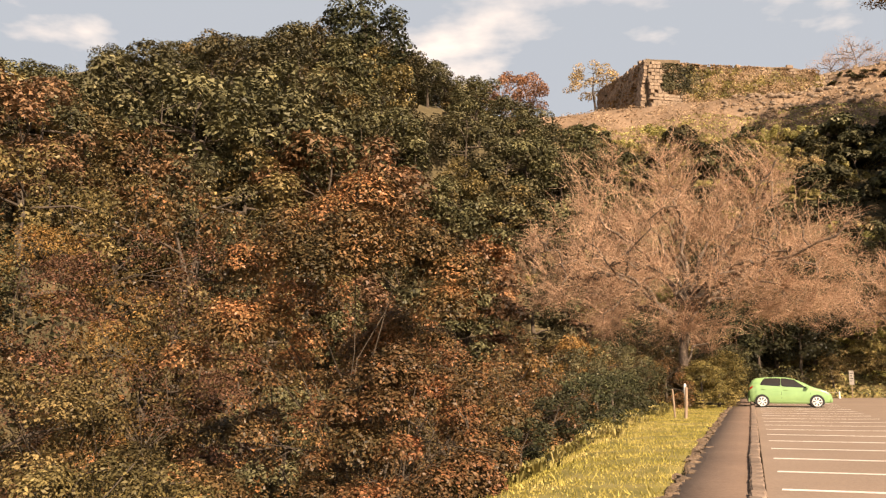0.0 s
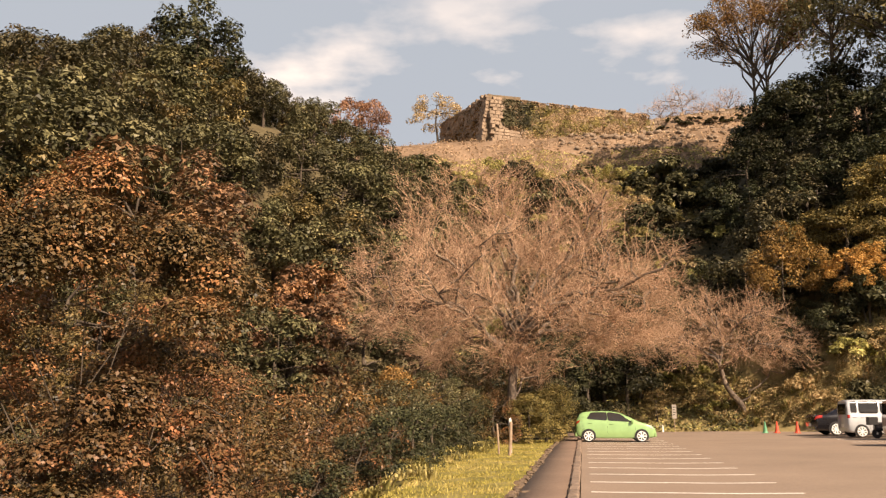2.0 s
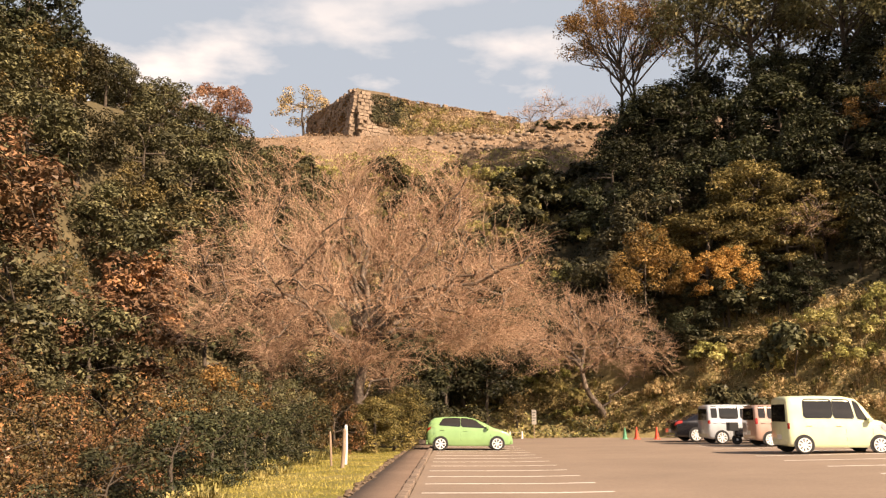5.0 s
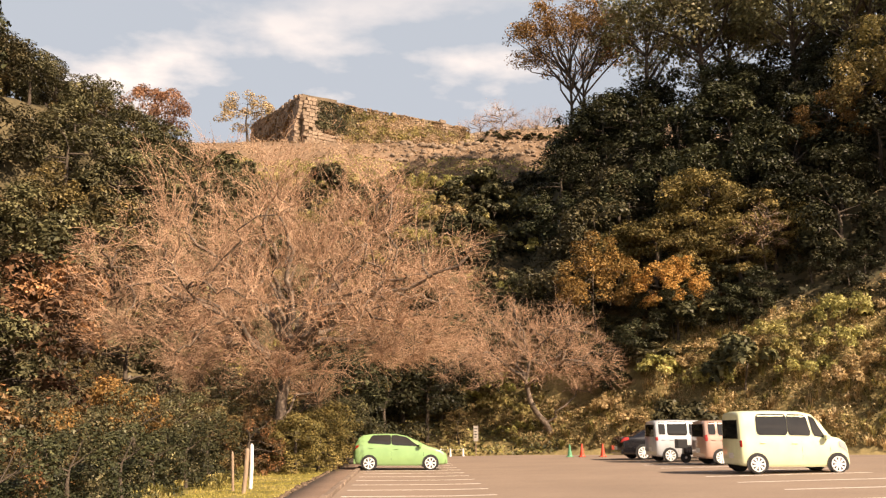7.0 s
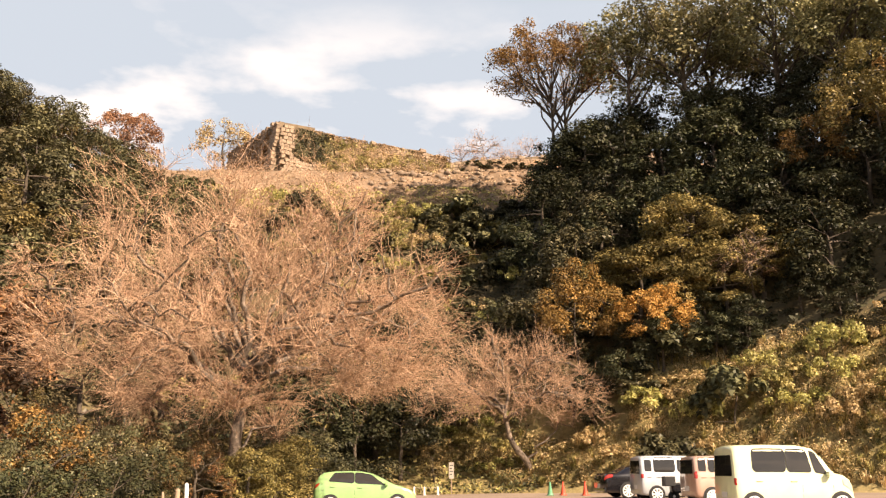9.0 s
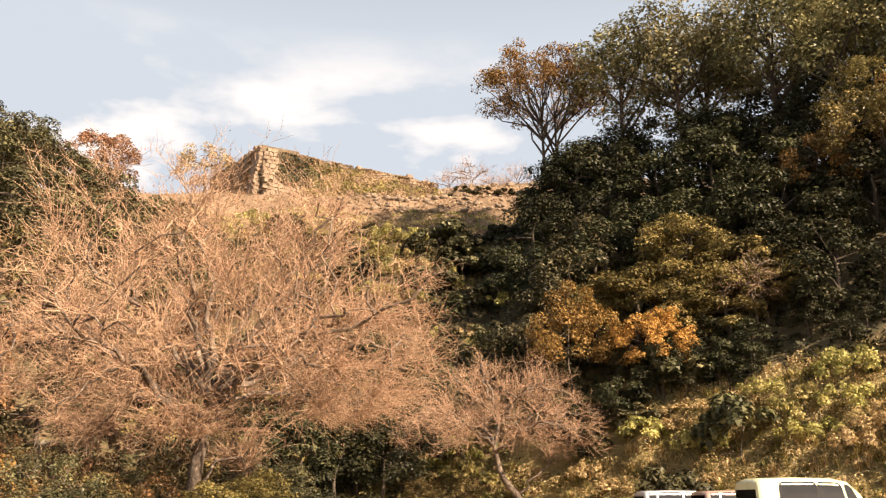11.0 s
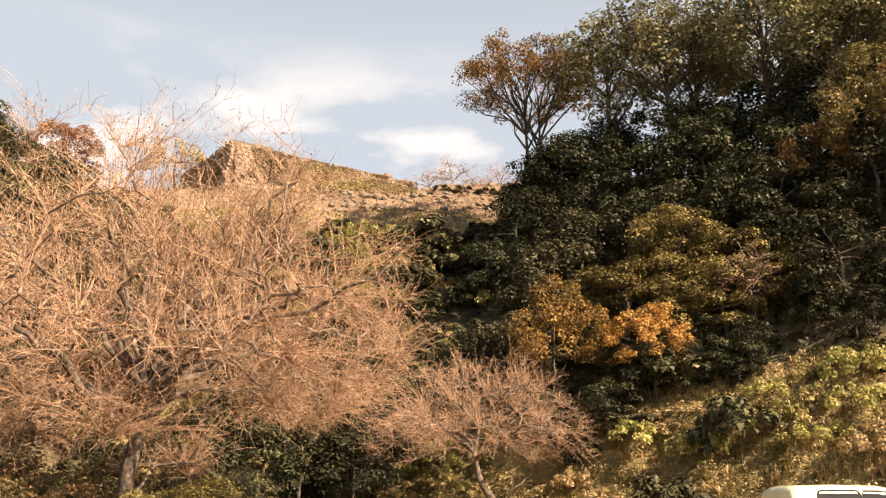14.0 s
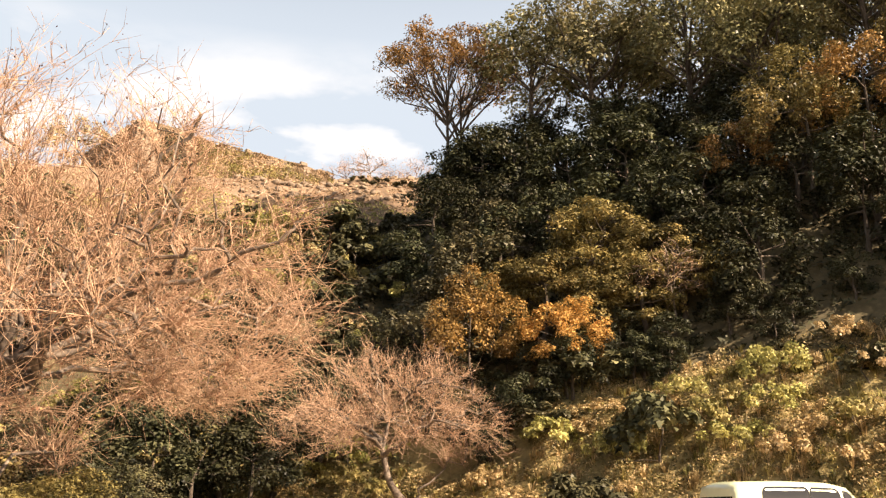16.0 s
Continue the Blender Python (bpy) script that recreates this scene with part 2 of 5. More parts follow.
M_tail = plain_material("red_lamp", (0.42, 0.03, 0.02), 0.2, 0.0, 0.8)
M_lampglass = plain_material("headlamp_glass", (0.42, 0.43, 0.43), 0.12, 0.2, 0.8)
M_plate = plain_material("plate_white", (0.72, 0.72, 0.68), 0.5)
M_green = plain_material("lime_green_paint", (0.25, 0.42, 0.17), 0.28, 0.0, 1.0)
M_carblack = plain_material("black_paint", (0.012, 0.011, 0.013), 0.25, 0.1, 1.0)
M_silver = plain_material("silver_paint", (0.58, 0.60, 0.62), 0.32, 0.3, 1.0)
M_pink = plain_material("pink_brown_paint", (0.50, 0.33, 0.26), 0.32, 0.25, 1.0)
M_cream = plain_material("pale_cream_paint", (0.70, 0.725, 0.46), 0.35, 0.0, 0.8)
M_white = plain_material("white_paint", (0.76, 0.74, 0.70), 0.55)
M_red = plain_material("red_cone_plastic", (0.62, 0.075, 0.035), 0.5)
M_conegreen = plain_material("green_cone_plastic", (0.10, 0.30, 0.16), 0.5)
M_wood = rough_material("weathered_stake", [(0.20, 0.14, 0.09), (0.32, 0.23, 0.16), (0.42, 0.32, 0.23)], 3.0, 0.9, 0.4, 6, stretch=(1, 1, 0.2))
M_board = rough_material("weathered_board", [(0.22, 0.19, 0.15), (0.34, 0.30, 0.25), (0.46, 0.42, 0.36)], 3.0, 0.8, 0.2, 6)
M_rope = plain_material("rope", (0.42, 0.36, 0.26), 0.9)

# ---------------------------------------------------------------- mesh helpers


def mesh_from(name, verts, quads=None, tris=None, mat=None, smooth=False):
    """A mesh straight from arrays of corners and faces."""
    me = bpy.data.meshes.new(name)
    verts = np.asarray(verts, dtype=np.float32).reshape(-1, 3)
    nq = 0 if quads is None else len(quads)
    ntr = 0 if tris is None else len(tris)
    me.vertices.add(len(verts))
    me.vertices.foreach_set("co", verts.ravel())
    loops = []
    if nq:
        loops.append(np.asarray(quads, dtype=np.int32).ravel())
    if ntr:
        loops.append(np.asarray(tris, dtype=np.int32).ravel())
    loops = np.concatenate(loops)
    starts = np.concatenate([np.arange(nq) * 4, nq * 4 + np.arange(ntr) * 3]).astype(np.int32)
    me.loops.add(len(loops))
    me.loops.foreach_set("vertex_index", loops)
    me.polygons.add(nq + ntr)
    me.polygons.foreach_set("loop_start", starts)
    me.update(calc_edges=True)
    me.validate()
    if smooth:
        me.polygons.foreach_set("use_smooth", np.ones(nq + ntr, dtype=bool))
    if mat:
        me.materials.append(mat)
    return me


def part(name, bm, mat, parent, label=""):
    """Links a bmesh, or a ready mesh, as one object under a thing or a part."""
    if isinstance(bm, bpy.types.Mesh):
        me = bm
    else:
        me = bpy.data.meshes.new(name)
        bm.to_mesh(me)
        bm.free()
        me.materials.append(mat)
    ob = new(name, me)
    ob.parent = parent
    if label:
        ob["label"] = label
    return ob


def thing(name, x, y, z, label, category, group="", turn=0.0):
    ob = new(name)
    ob.matrix_basis = pose(x, y, z, 0, 0, turn)
    ob.empty_display_size = 0.2
    return tagged(ob, label, category, group)


def bm_box(x0, x1, y0, y1, z0, z1, bevel=0.0, segments=1, bm=None):
    own = bmesh.new()
    bmesh.ops.create_cube(own, size=1)
    for v in own.verts:
        v.co = ((x0 + x1) / 2 + v.co.x * (x1 - x0), (y0 + y1) / 2 + v.co.y * (y1 - y0), (z0 + z1) / 2 + v.co.z * (z1 - z0))
    if bevel:
        bmesh.ops.bevel(own, geom=own.edges[:], offset=bevel, segments=segments, affect="EDGES", profile=0.7)
    return own


def bm_lathe(profile, sides=20, axis="z"):
    """A turned shape from (radius, height) pairs."""
    bm = bmesh.new()
    rings = []
    for r, h in profile:
        ring = []
        for i in range(sides):
            a = 2 * math.pi * i / sides
            c, s = r * math.cos(a), r * math.sin(a)
            ring.append(bm.verts.new((c, s, h) if axis == "z" else (c, h, s)))
        rings.append(ring)
    for a, b in zip(rings, rings[1:]):
        for i in range(sides):
            bm.faces.new((a[i], a[(i + 1) % sides], b[(i + 1) % sides], b[i]))
    bm.faces.new(rings[0][::-1])
    bm.faces.new(rings[-1])
    bmesh.ops.recalc_face_normals(bm, faces=bm.faces)
    return bm


def tubes(lines, radii, sides):
    """Tapered tubes along many lines of equal length: lines (m, n, 3), radii (m, n)."""
    m, n, _ = lines.shape
    d = np.gradient(lines, axis=1)
    d /= np.linalg.norm(d, axis=2, keepdims=True) + 1e-9
    ref = np.where(np.abs(d[..., 2:3]) > 0.9, np.array([1.0, 0, 0]), np.array([0, 0, 1.0]))
    u = np.cross(d, ref)
    u /= np.linalg.norm(u, axis=2, keepdims=True) + 1e-9
    v = np.cross(d, u)
    ang = 2 * np.pi * np.arange(sides) / sides
    ring = lines[:, :, None] + radii[:, :, None, None] * (np.cos(ang)[None, None, :, None] * u[:, :, None] + np.sin(ang)[None, None, :, None] * v[:, :, None])
    idx = np.arange(m * n * sides).reshape(m, n, sides)
    a, b = idx[:, :-1], idx[:, 1:]
    quads = np.stack([a, np.roll(a, -1, 2), np.roll(b, -1, 2), b], axis=-1).reshape(-1, 4)
    return ring.reshape(-1, 3), quads


def join_arrays(pieces):
    verts, quads, base = [], [], 0
    for v, q in pieces:
        verts.append(v)
        quads.append(q + base)
        base += len(v)
    return np.concatenate(verts), np.concatenate(quads)


def leaves(points, dirs, size, rng, width=0.55, up=0.35, chaos=0.5, droop=0.0, tri=False):
    """One small folded leaf at each point, facing roughly along dirs."""
    n = len(points)
    nor = dirs * 0.6 + rng.normal(size=(n, 3)) * chaos * 0.6 + np.array([0, 0, up])
    nor /= np.linalg.norm(nor, axis=1, keepdims=True) + 1e-9
    t = rng.normal(size=(n, 3)) + np.array([0, 0, -droop])
    t -= nor * np.sum(t * nor, axis=1, keepdims=True)
    t /= np.linalg.norm(t, axis=1, keepdims=True) + 1e-9
    b = np.cross(nor, t)
    s = size * rng.uniform(0.6, 1.35, (n, 1))
    w = s * width * 0.5
    base, tip = points - t * s * 0.5, points + t * s * 0.5
    fold = nor * s * 0.12
    if tri:
        v = np.stack([base + b * w * 1.3, tip, base - b * w * 1.3 + fold], axis=1).reshape(-1, 3)
        return v, np.arange(n * 3).reshape(-1, 3)
    mid = points - t * s * 0.08
    v = np.stack([base, mid + b * w + fold, tip, mid - b * w + fold], axis=1).reshape(-1, 3)
    return v, np.arange(n * 4).reshape(-1, 4)


def blob_points(rng, n, centres, radii, flat=0.85, low=-0.7):
    """Points and outward ways on the upper shells of many leafy blobs."""
    k = rng.choice(len(centres), n, p=radii ** 2 / np.sum(radii ** 2))
    d = rng.normal(size=(n, 3))
    d /= np.linalg.norm(d, axis=1, keepdims=True)
    under = d[:, 2] < low
    d[under, 2] *= -1
    r = radii[k][:, None] * (0.62 + 0.42 * rng.random((n, 1)) ** 0.6) * (1 + 0.16 * np.sin(d[:, :1] * 9 + k[:, None]) * np.cos(d[:, 1:2] * 8 + k[:, None]))
    return centres[k] + d * r * np.array([1, 1, flat]), d


def crown_blobs(rng, count, centre, size, low=-0.3, inner=0.35):
    """Blob centres spread through an uneven crown."""
    d = rng.normal(size=(count * 3, 3))
    d /= np.linalg.norm(d, axis=1, keepdims=True)
    d = d[d[:, 2] > low][:count]
    r = inner + (0.95 - inner) * rng.random((len(d), 1)) ** 0.5
    c = np.array(centre) + d * r * np.array(size)
    return c, min(size) * rng.uniform(0.24, 0.46, len(d))


def nearest(a, b):
    out = np.empty(len(a), dtype=int)
    for i in range(0, len(a), 400):
        out[i:i + 400] = np.argmin(((a[i:i + 400, None] - b[None]) ** 2).sum(2), axis=1)
    return out


def branch_level(rng, targets, nodes, node_r, r_base, r_tip, n, sag, wobble, lift=0.0):
    """Limbs that leave the nearest node of the tree so far and bend towards their targets."""
    k = nearest(targets, nodes + np.array([0, 0, lift]))
    a = nodes[k]
    s = np.linspace(0, 1, n)[None, :, None]
    length = np.linalg.norm(targets - a, axis=1)[:, None, None]
    line = a[:, None] * (1 - s) + targets[:, None] * s
    line = line + np.array([0, 0, 1.0]) * (np.sin(s * np.pi) * length * sag)
    jag = rng.normal(size=line.shape) * wobble * length
    jag[:, 0] = 0
    line = line + jag
    rb = np.minimum(r_base * (0.6 + 0.8 * rng.random(len(a))), node_r[k])
    rad = rb[:, None] * (1 - s[:, :, 0]) + r_tip * s[:, :, 0]
    return line, rad


def tree_frame(rng, trunk_line, trunk_r, levels, sample, lifts=(0.0, 0.0, 0.0)):
    """Trunk and limbs, level by level. levels: (count, base radius, tip radius, points, sag, wobble, sides, least, most)."""
    t = np.array(trunk_line, dtype=float)[None]
    tr = np.array(trunk_r, dtype=float)[None]
    n0 = 14
    s = np.linspace(0, t.shape[1] - 1, n0)
    i0 = np.minimum(s.astype(int), t.shape[1] - 2)
    f = (s - i0)[:, None]
    fine = t[0, i0] * (1 - f) + t[0, i0 + 1] * f
    fr = tr[0, i0] * (1 - f[:, 0]) + tr[0, i0 + 1] * f[:, 0]
    fine = fine + rng.normal(size=fine.shape) * fr[:, None] * 0.12
    big = [tubes(fine[None], fr[None], 9)]
    small = []
    nodes, node_r = fine[n0 // 4:], fr[n0 // 4:]
    for (count, rb, rt, n, sag, wob, sides, least, most), lift in zip(levels, lifts):
        pts = sample(count, least, most)
        line, rad = branch_level(rng, pts, nodes, node_r, rb, rt, n, sag, wob, lift)
        (big if sides > 4 else small).append(tubes(line, rad, sides))
        nodes = np.concatenate([nodes, line[:, 1:].reshape(-1, 3)])
        node_r = np.concatenate([node_r, rad[:, 1:].reshape(-1)])
    return big, small, nodes

# ---------------------------------------------------------------- the lie of the land


def smooth01(a):
    a = np.clip(a, 0, 1)
    return a * a * (3 - 2 * a)


def lot_z(x):
    """The car park, which rises slightly towards the bank."""
    return 0.020 * np.clip(np.asarray(x, dtype=float) - 3.0, 0, 25)


def land(x, y):
    """Height of the bare ground."""
    x, y = np.asarray(x, dtype=float), np.asarray(y, dtype=float)
    flat = lot_z(x) - 0.06
    edge = -2.8 - 2.4 * smooth01((y - 16) / 20)
    edge = np.where(y > 40, -5.2 + (y - 40) * 0.06, edge)
    dip = -2.6 * smooth01((edge - x) / 5.0) * smooth01((62 - y) / 22)
    base = flat + dip
    centre = np.clip(0.78 * (y - 69.0), 0, 37.2) - 2.0 * smooth01((y - 69) / 6) * smooth01((75 - y) / 6)
    face = np.where(x < -11.8, 121.6 + (-11.8 - x) * 1.78, 121.6 + (x + 11.8) * 0.60)
    centre = centre + 7.2 * smooth01((y - np.minimum(face, 137.0) - 1.0) / 5)
    centre = centre + 6.3 * smooth01((x - 8.0) / 6) * smooth01((y - 121) / 10) * smooth01((np.minimum(face, 137.0) + 2 - y) / 4)
    foot = -14.6 + 0.47 * np.clip(y - 65, 0, 24)
    top = 12.0 + 18.5 * smooth01((y - 32) / 38)
    left = np.clip((foot - x) * 1.3, 0, 90)
    left = np.clip(-3.0 * np.log(np.exp(-left / 3.0) + np.exp(-top / 3.0)), 0, None)
    s = 0.65 * (x - 10.0) + 0.76 * (y - 69.0)
    bank = np.clip(s * 1.06, 0, None)
    bank = np.where(bank > 24, 24 + 5.5 * (1 - np.exp(-(bank - 24) / 5.5)), bank)
    side = centre + 1.4 * (x - 6.0 - 0.34 * np.clip(y - 70, 0, 80))
    right = np.clip(np.minimum(bank, np.maximum(side, 0)), 0, None)
    # an unseen wooded hill, added out of view to shade the steep slope
    w = np.clip((x - 68) + (y - 57) * 0.1, 0, 40)
    shade_spur = np.clip(46 - 2.5 * np.hypot(x - 68 - w, y - 57 - 0.1 * w), 0, None)
    hills = np.maximum(np.maximum(np.maximum(centre, left), right), shade_spur)
    rough = 0.5 * np.sin(x * 0.41 + 1.3 * np.sin(y * 0.23)) * np.cos(y * 0.37 + np.sin(x * 0.19)) + 0.22 * np.sin(x * 1.1 + y * 0.7) * np.cos(y * 1.3 - x * 0.5)
    z = base + hills + rough * smooth01(hills / 4.0) * (1 - 0.7 * smooth01((y - 112) / 6))
    far = np.hypot(x, y - 50)
    return z * (1 - smooth01((far - 220) / 300))


def steps(parts):
    out = []
    for a, b, n in parts:
        out += list(np.linspace(a, b, n, endpoint=False))
    return np.array(out + [parts[-1][1]])


gx = steps([(-3000, -200, 14), (-200, -60, 28), (-60, -12, 40), (-12, 30, 70), (30, 70, 30), (70, 200, 22), (200, 3000, 14)])
gy = steps([(-3000, -120, 14), (-120, 0, 20), (0, 60, 60), (60, 145, 110), (145, 220, 20), (220, 3000, 14)])
GX, GY = np.meshgrid(gx, gy, indexing="ij")
GZ = land(GX, GY)
gi = np.arange(GX.size).reshape(GX.shape)
gq = np.stack([gi[:-1, :-1], gi[1:, :-1], gi[1:, 1:], gi[:-1, 1:]], axis=-1).reshape(-1, 4)
ground_mesh = mesh_from("ground", np.stack([GX, GY, GZ], axis=-1), gq, mat=M_soil, smooth=True)
ground_mesh.materials.append(M_drygrass)
ground_mesh.materials.append(M_bankgrass)
cy = (GY[:-1, :-1] + 0.4)[:, :].ravel()
cz = GZ[:-1, :-1].ravel()
cxm = GX[:-1, :-1].ravel()
dry = ((cz > 27.5) & (cy > 98) & (cxm > -60) & (cxm < 60)).astype(np.int32)
sunny = (0.65 * (cxm - 10) + 0.76 * (cy - 69) < 8.2) & (cxm > 2) & (cy < 84) & (cxm < 70)
dry = np.where(sunny, 2, dry).astype(np.int32)
ground_mesh.polygons.foreach_set("material_index", dry)
ground = tagged(new("ground", ground_mesh), "leaf-littered hillside soil and dry grass rising round the car park", "ground", kind="structure")


def strip(name, xs, y0, y1, lift, mat, label, category, n=60, wander=None, thick=0.12):
    """A surface laid over the lot, with an edge of its own thickness."""
    ys = np.linspace(y0, y1, n)
    xs = np.array(xs, dtype=float)
    X, Y = np.meshgrid(xs, ys, indexing="ij")
    if wander is not None:
        X = X + wander(X, Y)
    Z = lot_z(X) + lift
    top = np.stack([X, Y, Z], axis=-1)
    low = top - np.array([0, 0, thick])
    m, k = X.shape
    i = np.arange(m * k).reshape(m, k)
    q = [np.stack([i[:-1, :-1], i[1:, :-1], i[1:, 1:], i[:-1, 1:]], axis=-1).reshape(-1, 4)]
    j = i + m * k
    for a, b, c, d in ((i[0, :-1], i[0, 1:], j[0, 1:], j[0, :-1]), (i[-1, 1:], i[-1, :-1], j[-1, :-1], j[-1, 1:]),
                       (i[1:, 0], i[:-1, 0], j[:-1, 0], j[1:, 0]), (i[:-1, -1], i[1:, -1], j[1:, -1], j[:-1, -1])):
        q.append(np.stack([a, b, c, d], axis=-1))
    me = mesh_from(name, np.concatenate([top.reshape(-1, 3), low.reshape(-1, 3)]), np.concatenate(q), mat=mat)
    return tagged(new(name, me), label, category, kind="structure")


# asphalt, with its far edge cut along the foot of the bank
def lot_edge(x):
    return np.where(x < 9.0, 67.5 - 0.15 * x, 67.5 - 1.35 - (x - 9.0) * 0.86)


LX = steps([(0.12, 3.0, 4), (3.0, 27.0, 24)])
lv = np.linspace(0, 1, 50)
LXX, LV = np.meshgrid(LX, lv, indexing="ij")
LYY = -30 + LV * (lot_edge(LXX) + 30)
LZZ = lot_z(LXX)
li = np.arange(LXX.size).reshape(LXX.shape)
lq = np.stack([li[:-1, :-1], li[1:, :-1], li[1:, 1:], li[:-1, 1:]], axis=-1).reshape(-1, 4)
car_park = tagged(new("road", mesh_from("road", np.stack([LXX, LYY, LZZ], axis=-1), lq, mat=M_asphalt)),
                  "worn brownish asphalt of the car park", "asphalt", kind="structure")

path_strip = strip("pavement", [-1.0, -0.5, -0.06], -12, 64, 0.03, M_path, "narrow dark asphalt footpath behind the kerb", "path")
verge = strip("verge", [-9.0, -7.0, -5.5, -4.4, -3.4, -2.4, -1.6, -1.15], -12, 52, -0.02, M_verge, "yellow-green grass verge along the footpath", "grass verge", 50,
              wander=lambda X, Y: np.clip((-1.15 - X) / 7.85, 0, 1) * (0.4 * np.sin(Y * 0.7) + 3.8 * (1 - smooth01((Y - 4) / 22)) * 0.9), thick=0.3)
for v in verge.data.vertices:
    v.co.z += float(land(v.co.x, v.co.y)) + 0.06 + 0.03 * math.sin(v.co.x * 3 + v.co.y * 2)

# stall lines
def stall_line(x0, x1, y, skew=0.0):
    n = 12
    xs = np.linspace(x0, x1, n)
    rng = np.random.default_rng(int(abs(y) * 100))
    a = np.stack([xs, y - 0.085 + skew * (xs - x0) + rng.normal(size=n) * 0.004, lot_z(xs) + 0.004], axis=-1)
    b = np.stack([xs, y + 0.085 + skew * (xs - x0) + rng.normal(size=n) * 0.004, lot_z(xs) + 0.004], axis=-1)
    i = np.arange(n - 1)
    return mesh_from("stall_line", np.concatenate([a, b]), np.stack([i, i + 1, i + n + 1, i + n], axis=-1), mat=M_line)


line_y = [13.05 + 2.43 * i for i in range(-9, 22)]
for i, y in enumerate(line_y):
    tagged(new("stall_line", stall_line(0.32, 4.2, y, 0.03)), "worn white painted stall line on the asphalt", "road marking", "stall lines", "structure")
for i in range(-6, 7):
    y = 35.0 + 3.12 * i
    x0 = 11.2 + max(0, y - 35) * 0.055
    tagged(new("stall_line", stall_line(x0, min(x0 + 5.4, 27.0 - max(0, y - 40) * 0.5), y, 0.02)), "worn white painted stall line on the asphalt", "road marking", "stall lines", "structure")

# ---------------------------------------------------------------- the castle ruin
CORNER = np.array([-11.8, 121.6])
LEFT_END = np.array([-20.8, 137.6])
RIGHT_END = np.array([11.4, 135.5])


def castle_wall(name, a, b, tops, base, rows_h, rng, label, batter, ragged):
    """A dry-stone rampart: an earth core and courses of uneven stones proud of it."""
    length = np.linalg.norm(b - a)
    along = (b - a) / length
    out = np.array([along[1], -along[0]])
    if out[1] > 0:
        out = -out
    core = bmesh.new()
    n = 24
    grid = []
    for i in range(n + 1):
        u = i / n
        zt = np.interp(u, *tops) - 0.1
        p = a + along * u * length
        back = p - out * 5
        front_low = p + out * batter
        grid.append([core.verts.new((*front_low, base - 3)), core.verts.new((*p, zt)), core.verts.new((*back, zt + 0.2)), core.verts.new((*back, base - 3))])
    for g, h in zip(grid, grid[1:]):
        for k in range(3):
            core.faces.new((g[k], h[k], h[k + 1], g[k + 1]))
    core.faces.new(grid[0])
    core.faces.new(grid[-1][::-1])
    bmesh.ops.recalc_face_normals(core, faces=core.faces)
    me = bpy.data.meshes.new(name)
    core.to_mesh(me)
    core.free()
    me.materials.append(M_mortar)
    wall = tagged(new(name, me), label, "rampart wall", kind="structure")
    shapes = []
    for k in range(6):
        bm = bm_box(-0.5, 0.5, -0.5, 0.5, -0.5, 0.5)
        for v in bm.verts:
            v.co += Vector(rng.normal(size=3) * 0.07)
        bmesh.ops.bevel(bm, geom=bm.edges[:], offset=0.09, segments=1, affect="EDGES")
        sm = bpy.data.meshes.new("stone")
        bm.to_mesh(sm)
        bm.free()
        sm.materials.append(M_stone)
        shapes.append(sm)
    z = base - 0.4
    top_max = max(tops[1])
    angle = math.degrees(math.atan2(along[1], along[0]))
    while z < top_max:
        h = rows_h * rng.uniform(0.85, 1.2)
        x = rng.uniform(-0.3, 0.0)
        while x < length - 0.2:
            w = rows_h * rng.uniform(1.0, 1.9)
            u = (x + w / 2) / length
            zt = np.interp(u, *tops)
            if z + h * 0.6 < zt + rng.uniform(-ragged, 0.15) and rng.random() > ragged * 0.12:
                lean = batter * (zt - z) / (zt - base + 3)
                p = a + along * (x + w / 2) + out * (lean + 0.05 + rng.uniform(-0.05, 0.08))
                st = new("stone", shapes[rng.integers(6)])
                st.parent = wall
                st.matrix_basis = pose(p[0], p[1], z + h / 2, rng.uniform(-4, 4), rng.uniform(-5, 5), angle + rng.uniform(-4, 4)) @ Matrix.Diagonal((w * 0.97, 0.6, h * 0.97, 1))
            x += w
        z += h
    return wall


def build_castle():
    rng = np.random.default_rng(5)
    castle_wall("wall_corner_face", CORNER, LEFT_END, ([0, 0.15, 0.45, 0.9, 1], [45.5, 45.6, 45.9, 46.7, 46.6]), 37.0, 0.46, rng,
                "weathered dry-stone castle rampart face in half shade", 1.3, 0.15)
    castle_wall("wall_long_face", CORNER, RIGHT_END, ([0, 0.045, 0.075, 0.22, 0.4, 0.6, 0.8, 0.9, 1], [45.6, 45.5, 44.9, 44.9, 45.15, 45.45, 46.0, 45.8, 45.2]), 37.0, 0.5, rng,
                "sunlit ruined dry-stone rampart overgrown with dry vines", 1.5, 0.7)
    castle_wall("wall_upper_terrace", np.array([11.0, 136.0]), np.array([42.0, 131.0]), ([0, 0.15, 0.4, 1], [45.3, 45.6, 45.8, 45.8]), 43.6, 0.5, rng,
                "low dry-stone terrace wall on the hilltop", 0.5, 0.5)
    castle_wall("wall_lower_terrace", np.array([4.0, 117.5]), np.array([26.0, 122.0]), ([0, 0.3, 1], [37.2, 38.2, 38.6]), 35.6, 0.7, rng,
                "tumbled lower dry-stone terrace wall", 0.8, 0.8)


